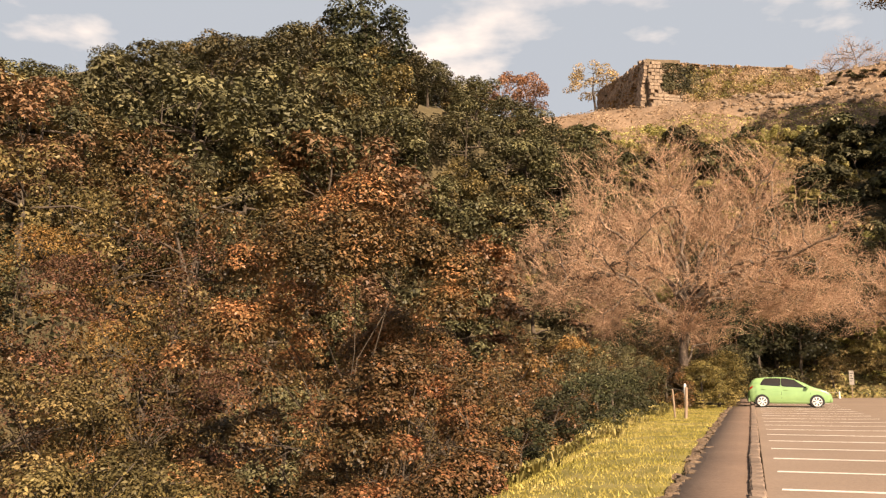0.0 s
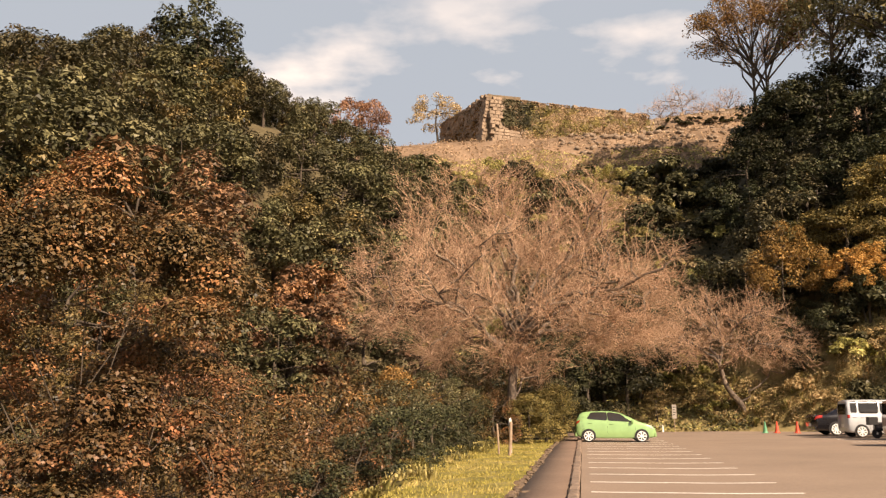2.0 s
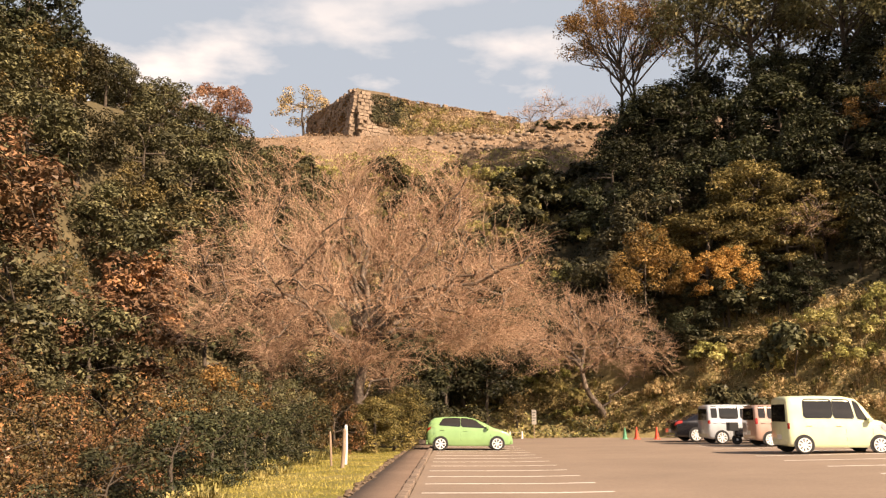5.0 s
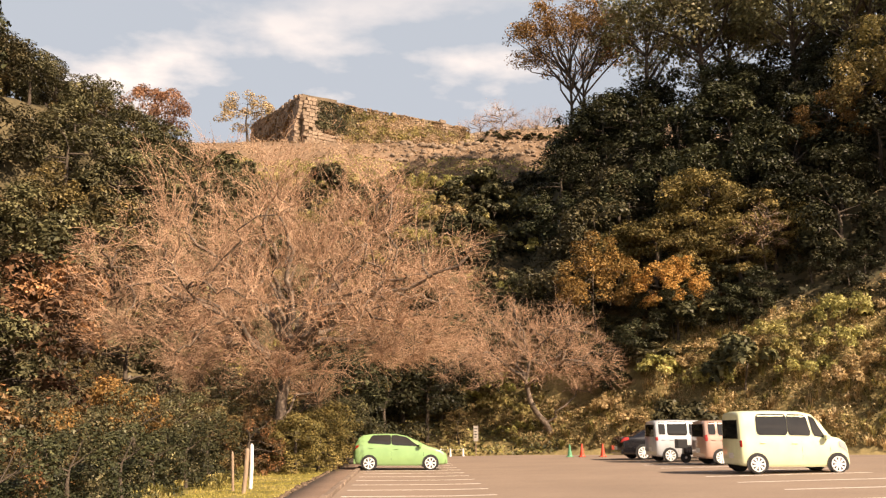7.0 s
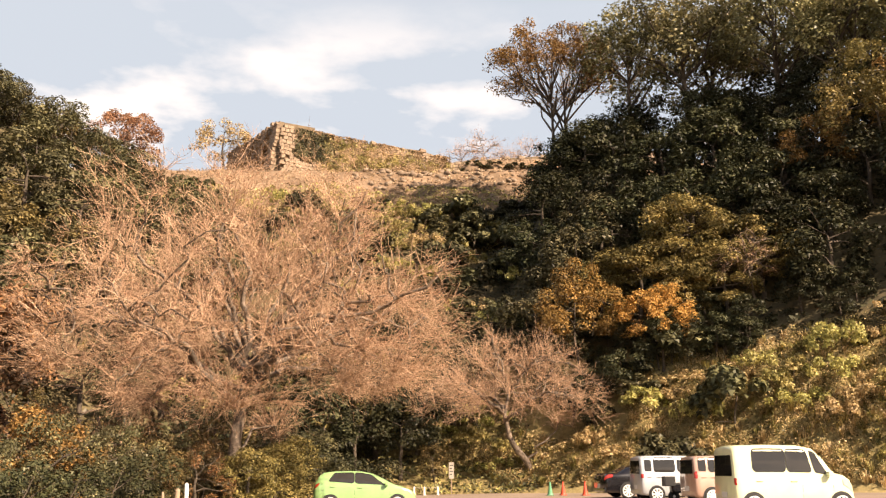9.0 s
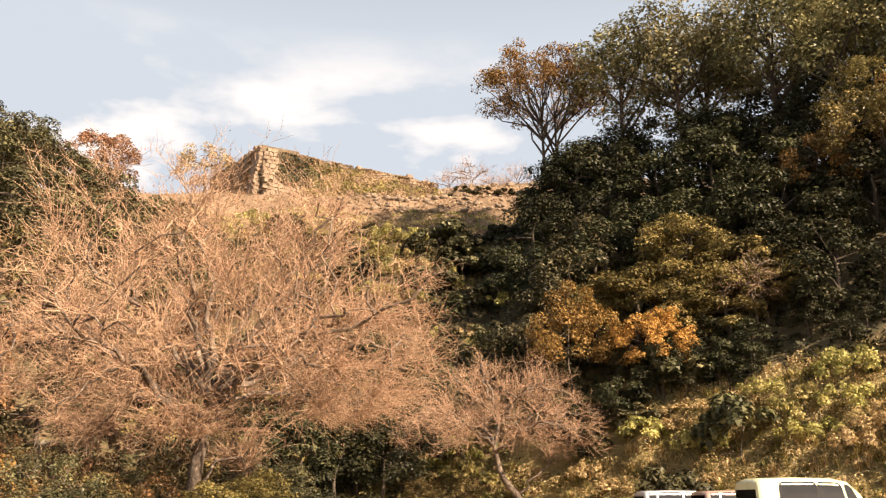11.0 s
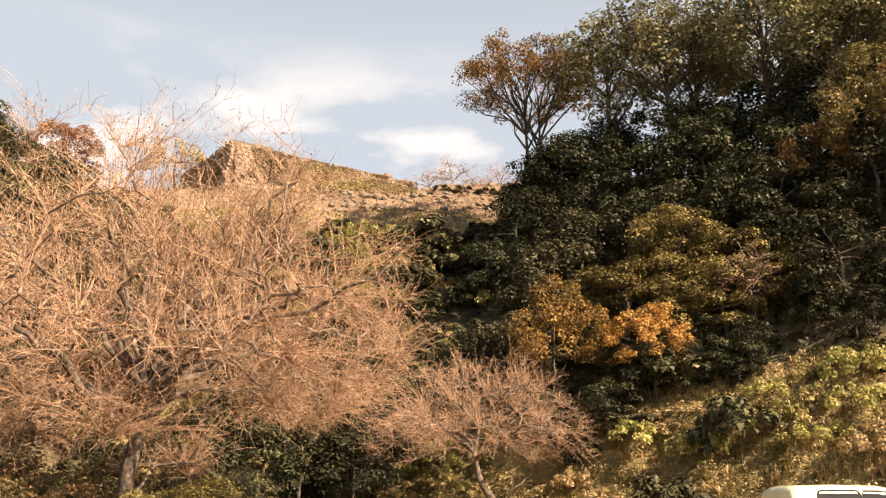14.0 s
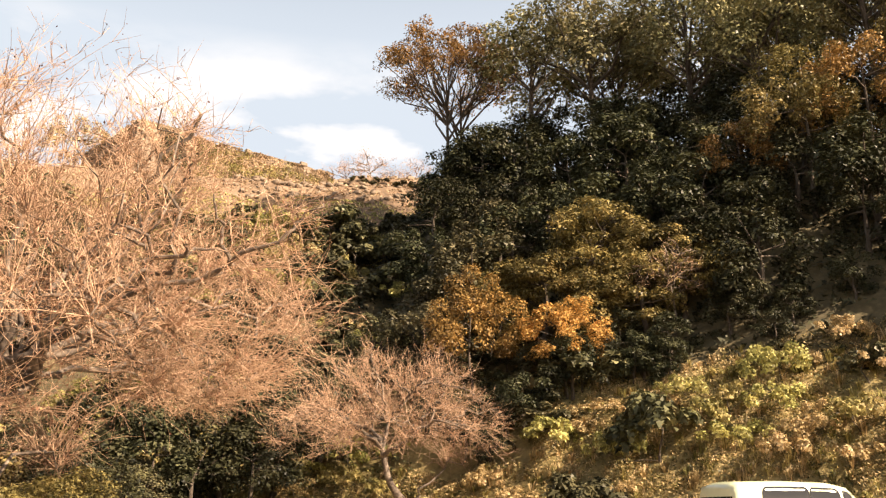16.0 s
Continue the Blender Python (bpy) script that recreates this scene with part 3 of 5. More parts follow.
# rubble below the rampart
def build_rubble():
    rng = np.random.default_rng(8)
    n = 170
    c = np.stack([rng.uniform(-2, 22, n), rng.uniform(112, 120, n)], axis=-1)
    vs, qs, base = [], [], 0
    cube = np.array([[-1, -1, -1], [1, -1, -1], [1, 1, -1], [-1, 1, -1], [-1, -1, 1], [1, -1, 1], [1, 1, 1], [-1, 1, 1]]) * 0.5
    faces = np.array([[0, 3, 2, 1], [4, 5, 6, 7], [0, 1, 5, 4], [1, 2, 6, 5], [2, 3, 7, 6], [3, 0, 4, 7]])
    for p in c:
        z = float(land(*p))
        m = pose(p[0], p[1], z - 0.02, *rng.uniform(-30, 30, 2), rng.uniform(0, 180))
        pts = (cube + rng.normal(size=cube.shape) * 0.09) * rng.uniform(0.3, 0.8) * np.array([1.2, 1, 0.5])
        vs.append(np.array([m @ Vector(q) for q in pts]))
        qs.append(faces + base)
        base += 8
    ob = new("rubble", mesh_from("rubble", np.concatenate(vs), np.concatenate(qs), mat=M_stone))
    tagged(ob, "scattered fallen rampart stones on the dry slope", "rubble", kind="stuff")


# ---------------------------------------------------------------- trees and shrubs


def leafy_tree(name, seed, mat, height, crown, count, size, label, category, group="", blobs=26, low=-0.25, trunk_r=0.22, bare=0.45, inner=0.35, forks=7, spread=1.0, tri=True, flat=0.85, under=-0.7, up=0.35, top=0.82, lift=0.0):
    """A tree with trunk, limbs and a crown of many leaves, rooted at its own origin."""
    rng = np.random.default_rng(seed)
    root = tagged(new(name), label, category, group)
    root.empty_display_size = 0.3
    cz = height - crown[2]
    cc, rr = crown_blobs(rng, blobs, (0, 0, cz), crown, low, inner)
    rr = rr * spread
    lean = rng.normal(size=2) * 0.3
    trunk_line = [(0, 0, -0.6), (lean[0] * 0.3, lean[1] * 0.3, height * 0.2), (lean[0], lean[1], height * bare), (lean[0] * 0.6, lean[1] * 0.6, height * top)]
    order = rng.permutation(len(cc))

    def sample(k, least, most):
        pick = order[np.arange(k) % len(order)]
        return cc[pick] + rng.normal(size=(k, 3)) * rr[pick][:, None] * (least + (most - least) * rng.random((k, 1))) * 0.6

    big, small, _ = tree_frame(rng, trunk_line, [trunk_r * 1.35, trunk_r, trunk_r * 0.75, trunk_r * 0.3],
                               [(forks, trunk_r * 0.5, trunk_r * 0.14, 4, 0.06, 0.04, 5, 0, 0.4), (forks * 3, trunk_r * 0.16, 0.012, 3, 0.05, 0.05, 3, 0.5, 1.2)], sample, (lift, lift * 0.4, 0.0))
    v, q = join_arrays(big + small)
    part("trunk", mesh_from("trunk", v, q, mat=M_bark, smooth=True), None, root)
    pts, d = blob_points(rng, count, cc, rr, flat, under)
    v, q = leaves(pts, d, size, rng, up=up, tri=tri)
    part("crown", mesh_from("crown", v, None if tri else q, q if tri else None, mat=mat), None, root)
    return root


def place(root, x, y, scale=1.0, turn=0.0, sink=0.25, squash=1.0, z=None):
    h = float(land(x, y)) if z is None else z
    return pose(x, y, h - sink, 0, 0, turn) @ Matrix.Diagonal((scale, scale, scale * squash, 1))


class Wood:
    """A family of like trees: each prototype is planted first, then copied."""

    def __init__(self, makers):
        self.makers = makers
        self.made = [None] * len(makers)

    def plant(self, k, x, y, scale, turn, sink=0.25, squash=1.0, z=None):
        k %= len(self.makers)
        m = place(None, x, y, scale, turn, sink, squash, z)
        if self.made[k] is None:
            self.made[k] = self.makers[k]()
            self.made[k].matrix_basis = m
            return self.made[k]
        src = self.made[k]
        made = {}
        for o in (src, *src.children_recursive):
            made[o] = o.copy()
            scene.collection.objects.link(made[o])
            made[o].parent = made.get(o.parent, o.parent)
        made[src].matrix_basis = m
        return made[src]


def scatter(rng, x0, x1, y0, y1, gap, keep):
    out = []
    nx, ny = int((x1 - x0) / gap), int((y1 - y0) / gap)
    for i in range(nx):
        for j in range(ny):
            x = x0 + (i + 0.5 * (j % 2) + rng.uniform(0.1, 0.9)) * gap
            y = y0 + (j + rng.uniform(0.1, 0.9)) * gap
            if keep(x, y):
                out.append((x, y))
    return out


HILL_LEAVES, HILL_LEAF = 5200, 0.27


def hill_wood(kind, mat, label, category, tall=8.0, crown=(3.5, 3.5, 4.1), n=3, count=HILL_LEAVES, size=HILL_LEAF, blobs=30, group="", **more):
    return Wood([lambda k=k: leafy_tree(kind, 100 + 7 * k + len(kind), mat, tall * (1 + 0.08 * k), crown, count, size, label, category, group, blobs=blobs, **{"low": -0.85, "spread": 0.85, "inner": 0.55, "flat": 0.7, "under": -0.5, "up": 0.55, "top": 0.62, **more}) for k in range(n)])


W_ever = hill_wood("evergreen_tree", M_ever, "dark green broadleaf evergreen tree on the wooded hillside", "tree", group="hillside trees")
# the same evergreens with shade put into their leaf colour
W_shade = hill_wood("evergreen_tree", M_dark, "evergreen tree with leaves darkened for shade, mainly on the steep slope", "tree", group="hillside trees")
W_olive = hill_wood("autumn_tree", M_olive, "olive-brown autumn tree on the hillside", "tree", group="hillside trees")
W_rust = hill_wood("autumn_tree", M_rust, "rust-coloured autumn tree at the foot of the hill", "tree", group="hillside trees")
W_fine = Wood([lambda k=k: leafy_tree("autumn_tree", 140 + k, (M_olive, M_ever, M_bush, M_dark)[k], 7.6, (3.6, 3.6, 3.9), 7500, 0.16, ("olive-brown", "green", "rusty brown", "dark green")[k] + " leafy tree in the roadside thicket",
                                      "tree", "thicket trees", blobs=50, low=-0.85, spread=0.47, inner=0.62, top=0.6) for k in range(4)])
W_mixed = hill_wood("autumn_tree", M_mixed, "broad tree on the bank turning olive and yellow", "tree", group="hillside trees", n=2, count=8500, size=0.21, blobs=50, flat=0.62, spread=0.72)
W_shrub = hill_wood("shrub", M_yelgreen, "yellow-green shrub on the sunny bank", "shrub", 1.5, (1.8, 1.8, 0.9), 3, 1500, 0.15, 20, "bank shrubs", low=-0.2, trunk_r=0.02, forks=2, spread=0.9, inner=0.3, flat=0.9, under=-0.6, up=0.2)
W_dryshrub = hill_wood("shrub", M_rank, "dry brownish shrub on the sunny bank", "shrub", 1.3, (1.7, 1.7, 0.8), 3, 1500, 0.14, 20, "bank shrubs", low=-0.2, trunk_r=0.02, forks=2, spread=0.9, inner=0.3, flat=0.9, under=-0.6, up=0.2)
W_greenshrub = hill_wood("shrub", M_ever, "dark green shrub on the slope below the ruin", "shrub", 2.4, (1.9, 1.9, 1.25), 2, 1700, 0.29, 16, "slope shrubs", low=-0.6, trunk_r=0.05, forks=3, spread=1.1, inner=0.4)


def s_bank(x, y):
    return 0.65 * (x - 10.0) + 0.76 * (y - 69.0)


def ridge_top(x, y):
    """Height of the canopy along the wooded hill, falling towards the ruin."""
    fall = 23.4 + 0.33 * (y - 75) + 0.6 * (-13.5 - 0.25 * (y - 75) - x)
    return min(fall, 25.6 + 0.43 * (y - 50))


def plant_hills():
    rng = np.random.default_rng(21)
    # wooded hill on the far side of the verge
    def hill_keep(x, y):
        foot = -16.0 + 0.47 * min(24, max(0, y - 65))
        return not (x > -23 and 53 < y < 66) and foot - 44 < x < min(foot, -11 - 0.15 * (y - 80)) and y < 101
    for x, y in scatter(rng, -76, 2, 34, 110, 4.3, hill_keep):
        deep = -16.0 + 0.47 * min(24, max(0, y - 65)) - x
        r = rng.random()
        wood = W_rust if (deep < 5 and r < 0.5) else W_olive if r < 0.2 else W_ever
        size = min(rng.uniform(0.62, 1.05), (ridge_top(x, y) - rng.uniform(0, 1.2) - float(land(x, y))) / 8.7)
        if size > 0.3:
            wood.plant(rng.integers(3), x, y, size, rng.uniform(0, 360))
    # lower autumn wood nearer the road
    for x, y in scatter(rng, -40, -12, 9, 36, 4.2, lambda x, y: y > 9 + max(0, -13 - x) * 0.95):
        r = rng.random()
        (W_fine if x > -22 else W_rust if r < 0.4 else W_olive if r < 0.8 else W_ever).plant(rng.integers(3), x, y, rng.uniform(0.55, 0.85), rng.uniform(0, 360))
    # shaded steep slope, part of its shade put into the leaf colour
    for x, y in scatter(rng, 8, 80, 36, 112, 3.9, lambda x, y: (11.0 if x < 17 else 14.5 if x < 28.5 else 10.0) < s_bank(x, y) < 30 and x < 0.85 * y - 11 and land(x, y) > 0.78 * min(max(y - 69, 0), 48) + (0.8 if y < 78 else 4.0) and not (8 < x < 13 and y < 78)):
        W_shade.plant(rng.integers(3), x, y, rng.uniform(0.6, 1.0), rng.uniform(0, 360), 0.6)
    # trees on the added hill, out of view, there for their shadow
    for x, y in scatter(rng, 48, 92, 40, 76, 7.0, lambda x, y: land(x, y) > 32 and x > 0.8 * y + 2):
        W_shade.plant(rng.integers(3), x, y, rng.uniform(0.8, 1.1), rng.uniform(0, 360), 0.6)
    # shrubs on the sunny bank
    for x, y in scatter(rng, 4, 56, 36, 80, 2.1, lambda x, y: 0.7 < s_bank(x, y) < 7.4 + 0.25 * max(0, x - 24) and x < 0.8 * y - 9 and not (x < 17.5 and s_bank(x, y) > 3.2)):
        r = rng.random()
        (W_shrub if r < 0.5 else W_dryshrub if r < 0.85 else W_greenshrub).plant(rng.integers(3), x, y, rng.uniform(0.5, 1.25), rng.uniform(0, 360), 0.3, rng.uniform(0.7, 1.25))
    # thicket between the sunny bank and the steep slope, leaves coloured dark as shade
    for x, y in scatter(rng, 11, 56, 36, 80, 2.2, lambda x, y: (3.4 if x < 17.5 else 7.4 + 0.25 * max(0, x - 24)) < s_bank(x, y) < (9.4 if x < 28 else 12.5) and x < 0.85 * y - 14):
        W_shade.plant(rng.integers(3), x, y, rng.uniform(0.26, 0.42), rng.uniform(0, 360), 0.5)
    # green shrubs on the slope below the ruin
    for x, y in scatter(rng, -24, 24, 72, 109, 2.9, lambda x, y: -22 + 0.1 * (y - 74) < x < 8 + 0.34 * (y - 70) and y < (110 if x < -10 else 107 - 0.1 * x)):
        r = rng.random() + (0.05 if y > 92 else 0)
        (W_greenshrub if r < 0.5 else W_shrub if r < 0.95 else W_dryshrub).plant(rng.integers(3), x, y, rng.uniform(0.9, 1.6), rng.uniform(0, 360), 0.4)
    # low shrubs, added to stand in for the ledge's shaded band beside the ruin
    for i in range(9):
        W_greenshrub.plant(i, 12.4 + 1.5 * i, 126.6 + 0.9 * (i % 2), 0.6, i * 50, 0.3, 0.6)
    # evergreens in the hollow behind the car park, its shade painted as dark leaves
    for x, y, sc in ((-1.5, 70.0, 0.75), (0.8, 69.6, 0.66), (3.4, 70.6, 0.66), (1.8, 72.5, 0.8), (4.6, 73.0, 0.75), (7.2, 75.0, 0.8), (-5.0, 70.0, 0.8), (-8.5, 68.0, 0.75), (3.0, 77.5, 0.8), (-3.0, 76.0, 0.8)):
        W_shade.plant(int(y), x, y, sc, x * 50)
    # bushes round the foot of the cherry and along the verge
    for x, y, sc, wood in ((-1.6, 51.5, 0.42, W_mixed), (-4.4, 50.5, 0.45, W_olive), (-0.9, 54.5, 0.45, W_ever), (-6.6, 45.0, 0.45, W_olive), (5.6, 70.2, 0.3, W_olive), (8.6, 70.6, 0.28, W_olive), (-3.8, 44.0, 0.36, W_fine), (-1.6, 47.0, 0.36, W_mixed), (-4.6, 47.0, 0.42, W_fine), (-2.3, 45.2, 0.34, W_mixed), (-3.0, 55.0, 0.5, W_ever), (-7.4, 41.0, 0.45, W_olive),
                           (-5.3, 18.0, 0.24, W_fine), (-5.2, 20.6, 0.28, W_fine), (-5.4, 23.2, 0.34, W_fine), (-5.4, 26.0, 0.32, W_fine), (-5.6, 28.8, 0.4, W_fine), (-5.4, 31.6, 0.34, W_fine), (-5.5, 34.4, 0.42, W_fine), (-5.3, 37.4, 0.4, W_fine), (-5.4, 40.2, 0.42, W_fine), (-5.2, 42.6, 0.4, W_fine),
                           (-3.9, 46.0, 0.3, W_fine), (-4.4, 30.6, 0.25, W_shade), (-4.5, 33.6, 0.24, W_shade), (-4.4, 36.6, 0.27, W_shade), (-4.4, 39.6, 0.3, W_shade), (-4.4, 27.4, 0.25, W_shade), (-4.4, 24.4, 0.25, W_shade), (-4.5, 21.4, 0.23, W_shade), (-4.6, 18.6, 0.2, W_shade), (-6.4, 45.5, 0.42, W_fine), (-5.2, 46.3, 0.4, W_fine), (-2.6, 46.4, 0.3, W_mixed),
                           (-2.2, 60.0, 0.5, W_shade), (-6.0, 58.0, 0.5, W_olive), (-1.2, 64.5, 0.45, W_ever)):
        wood.plant(int(y) % 3, x, y, sc, x * 70)
    # mixed autumn growth between the verge and the hill
    for x, y in scatter(rng, -24, -4, 20, 70, 3.2, lambda x, y: -22 < x < -7.2 - (0.6 if y > 34 else 0) and y > 20 + (-6 - x) * 0.3):
        r = rng.random()
        if x < -13.0 and y > 47:
            W_fine.plant(int(x) % 3, x, y, 0.3, x * 40, 0.5)
            continue
        (W_fine if y < 56 or r < 0.5 else W_olive if r < 0.75 else W_ever).plant((0, 1, 2, 0, 2, 0)[rng.integers(6)], x, y, rng.uniform(0.42, 0.72), rng.uniform(0, 360), 0.5)


def plant_special():
    rng = np.random.default_rng(33)
    # layered conifer on the ridge
    w = leafy_tree("conifer", 41, M_dark, 13.5, (4.4, 4.4, 6.0), 9000, 0.34, "tall dark layered conifer on the ridge", "tree", blobs=60, low=-0.8, trunk_r=0.3, spread=0.75)
    w.matrix_basis = place(None, -32.2, 71.5, 0.95, 0, z=24.2)
    # golden maple and its olive neighbours on the bank
    g = leafy_tree("maple", 43, M_gold, 7.2, (3.0, 2.6, 2.7), 8500, 0.14, "golden-yellow maple on the bank", "tree", blobs=60, low=-0.6, trunk_r=0.07, forks=14, spread=0.5, flat=0.7, under=-0.6, up=0.5)
    g.matrix_basis = place(None, 20.2, 69.0, 0.92, 0, 0.9)
    o = leafy_tree("maple", 44, M_tawny, 6.8, (3.3, 2.8, 2.8), 13000, 0.12, "orange-brown maple beside the golden one", "tree", blobs=60, low=-0.6, trunk_r=0.07, forks=14, spread=0.52, flat=0.7, under=-0.6, up=0.5)
    o.matrix_basis = place(None, 15.6, 71.4, 1.25, 60, 0.3)
    o.matrix_basis = o.matrix_basis @ Matrix.Diagonal((0.9, 0.9, 1.12, 1))
    for x, y, sc in ((23.4, 72.4, 0.95), (26.4, 71.2, 0.78), (29.2, 69.4, 0.5), (20.4, 73.6, 0.82), (25.2, 69.4, 0.7), (22.6, 70.4, 0.7), (27.8, 69.6, 0.62), (24.6, 74.0, 0.85), (18.2, 75.2, 0.8)):
        W_mixed.plant(int(x), x, y, sc, x * 31)
    for x, y, sc in ((17.0, 77.0, 0.9), (13.5, 77.0, 0.8), (14.0, 74.0, 0.75), (19.5, 81.0, 0.85), (11.0, 79.5, 0.6)):
        W_ever.plant(int(x), x, y, sc, x * 31)
    # thicket round the feet of the maples, shade there put into the leaves
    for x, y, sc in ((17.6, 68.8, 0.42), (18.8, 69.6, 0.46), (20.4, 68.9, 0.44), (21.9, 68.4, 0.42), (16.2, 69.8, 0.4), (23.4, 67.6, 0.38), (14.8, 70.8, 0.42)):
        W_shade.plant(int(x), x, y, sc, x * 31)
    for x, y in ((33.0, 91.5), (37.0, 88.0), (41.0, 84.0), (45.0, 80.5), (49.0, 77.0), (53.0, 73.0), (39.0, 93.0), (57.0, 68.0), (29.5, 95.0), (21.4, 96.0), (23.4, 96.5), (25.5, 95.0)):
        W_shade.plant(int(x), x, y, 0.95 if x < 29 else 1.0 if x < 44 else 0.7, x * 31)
    # orange tree against the hill
    p = leafy_tree("maple", 47, M_orange, 6.0, (3.0, 2.8, 2.8), 4200, 0.24, "bright orange maple at the foot of the wooded hill", "tree", blobs=30, low=-0.6, trunk_r=0.1, spread=0.75)
    p.matrix_basis = place(None, -18.9, 64.6, 1.15, 10)
    # tall trees on the ridge
    tall = Wood([lambda k=k: leafy_tree("tall_tree", 60 + k, M_tall, 19.0, (6.2, 6.2, 6.0), 8500, 0.31, "tall dark broadleaf tree on the ridge", "tree", "ridge trees",
                                        blobs=70, low=-0.72, trunk_r=0.28, bare=0.45, inner=0.35, forks=18, spread=0.66, lift=4.0) for k in range(3)])
    for i, (x, y, sc) in enumerate(((27.0, 94.5, 1.0), (31.0, 90.0, 1.05), (38.0, 85.0, 1.05), (44.0, 81.0, 1.1), (50.0, 76.0, 1.1), (35.0, 94.0, 1.0), (56.0, 71.0, 1.15),
                                    (42.0, 90.0, 1.05), (48.0, 86.0, 1.05), (54.0, 80.0, 1.05), (40.0, 78.0, 0.85), (46.0, 73.0, 0.9), (52.0, 67.0, 0.9), (58.0, 60.0, 0.95))):
        tall.plant(i, x, y, sc, i * 77)
    f = leafy_tree("tall_tree", 71, M_tawny, 18.6, (6.4, 5.6, 5.2), 9500, 0.2, "tall slender tree with orange-brown upper leaves on the ridge", "tree", "ridge trees",
                   blobs=64, low=-0.35, trunk_r=0.2, bare=0.35, inner=0.5, forks=26, spread=0.5, top=0.7, lift=5.0)
    f.matrix_basis = place(None, 19.2, 99.0, 1.08, 20)
    copy_thing(f, place(None, 21.2, 100.5, 0.98, 140))
    tan = Wood([lambda k=k: leafy_tree("autumn_tree", 64 + k, (M_mixed, M_tawny)[k], 11.0, (4.4, 4.2, 4.0), 7000, 0.2, "tall autumn tree with tawny leaves above the steep slope", "tree", "ridge trees",
                                       blobs=46, low=-0.5, trunk_r=0.16, bare=0.5, inner=0.4, forks=16, spread=0.55) for k in range(2)])
    for i, (x, y, z, sc) in enumerate(((37.0, 69.5, 99, 0.95), (41.0, 68.5, 99, 1.0), (45.5, 67.5, 99, 1.0), (34.0, 72.5, 99, 0.7), (39.5, 73.5, 99, 0.95))):
        tan.plant(i, x, y, sc, i * 77, z=min(z, float(land(x, y))))
    bare_tree("bare_shrub", 83, [(26.6, 68.4, 12.0), (26.5, 68.4, 13.2), (26.3, 68.3, 14.4), (26.2, 68.3, 15.2)], [0.07, 0.06, 0.045, 0.03], (26.2, 68.0, 14.6), (2.2, 1.8, 2.2), (9, 30, 90, 300), "pale leafless shrub on the bank", 0.6)
    # trees by the ruin
    a = leafy_tree("tree", 73, M_redbrown, 6.5, (4.4, 3.5, 3.0), 9000, 0.2, "withered red-brown tree near the ruin", "tree", blobs=40, low=-0.6, trunk_r=0.16, spread=0.75)
    a.matrix_basis = place(None, -26.4, 106.0, 1.05, 0, z=33.4)
    b = leafy_tree("tree", 74, M_rank, 7.0, (4.6, 3.8, 3.0), 4200, 0.2, "sparse pale tree standing behind the rampart corner", "tree", blobs=30, low=-0.5, trunk_r=0.16, spread=0.7)
    b.matrix_basis = place(None, -20.8, 133.0, 1.15, 0, z=41.9)
    for i, (x, y, s) in enumerate(((13.5, 141.0, 2.8), (17.0, 142.0, 3.2), (20.5, 141.0, 3.0), (24.0, 142.0, 2.8))):
        z = float(land(x, y))
        bare_tree("bare_tree", 85 + i, [(x, y, z - 0.2), (x, y, z + s * 0.8), (x + 0.2, y, z + s * 1.5), (x, y, z + s * 1.9)], [0.16, 0.12, 0.08, 0.04], (x, y, z + s * 1.7), (s * 1.2, s * 1.1, s * 1.0),
                  (7, 24, 90, 500), "distant bare pinkish tree behind the ruin", 1.2, 500, 0.16, -0.5)


def creeper(name, mat, label, count, size, u0, u1, z0, z1, seed, deep=0.5, end=RIGHT_END):
    """Leafy growth that hangs over the long rampart face in ragged cushions."""
    rng = np.random.default_rng(seed)
    k = 150
    cu, cz, cr = rng.uniform(u0, u1, k), rng.uniform(z0, z1, k), rng.uniform(0.35, 1.05, k)
    pick = rng.integers(0, k, count)
    along = (end - CORNER) / np.linalg.norm(end - CORNER)
    out = np.array([along[1], -along[0]])
    if out[1] > 0:
        out = -out
    d = rng.normal(size=(count, 3))
    d /= np.linalg.norm(d, axis=1, keepdims=True)
    d[:, 1] = np.abs(d[:, 1])
    length = np.linalg.norm(end - CORNER)
    s = cu[pick] * length + d[:, 0] * cr[pick] * 1.3
    z = np.minimum(cz[pick] + d[:, 2] * cr[pick], 44.8 + 0.03 * s)
    lean = 1.5 * np.clip((45 - z) / 10, 0, 1)
    xy = CORNER + along * s[:, None] + out * (lean + 0.25 + deep * d[:, 1] * cr[pick])[:, None]
    pts = np.stack([xy[:, 0], xy[:, 1], z], axis=-1)
    way = np.stack([along[0] * d[:, 0] + out[0] * d[:, 1], along[1] * d[:, 0] + out[1] * d[:, 1], d[:, 2]], axis=-1)
    v, t = leaves(pts, way, size, rng, tri=True)
    tagged(new(name, mesh_from(name, v, None, t, mat=mat)), label, "creeper", kind="stuff")


def plant_creepers():
    creeper("ivy", M_ever, "green ivy hanging over the rampart near its corner", 9000, 0.26, 0.09, 0.27, 41.0, 44.6, 61)
    creeper("dry_creeper", M_dry, "dry tan creeper over the long rampart face", 30000, 0.24, 0.12, 1.0, 38.8, 45.6, 62)
    creeper("brown_creeper", M_tawny, "brown creeper on the shaded rampart face", 7000, 0.24, 0.1, 1.0, 37.5, 45.6, 64, 0.3, LEFT_END)
    creeper("olive_creeper", M_yelgreen, "olive creeper in patches on the rampart", 12000, 0.24, 0.2, 0.98, 39.6, 44.8, 63)


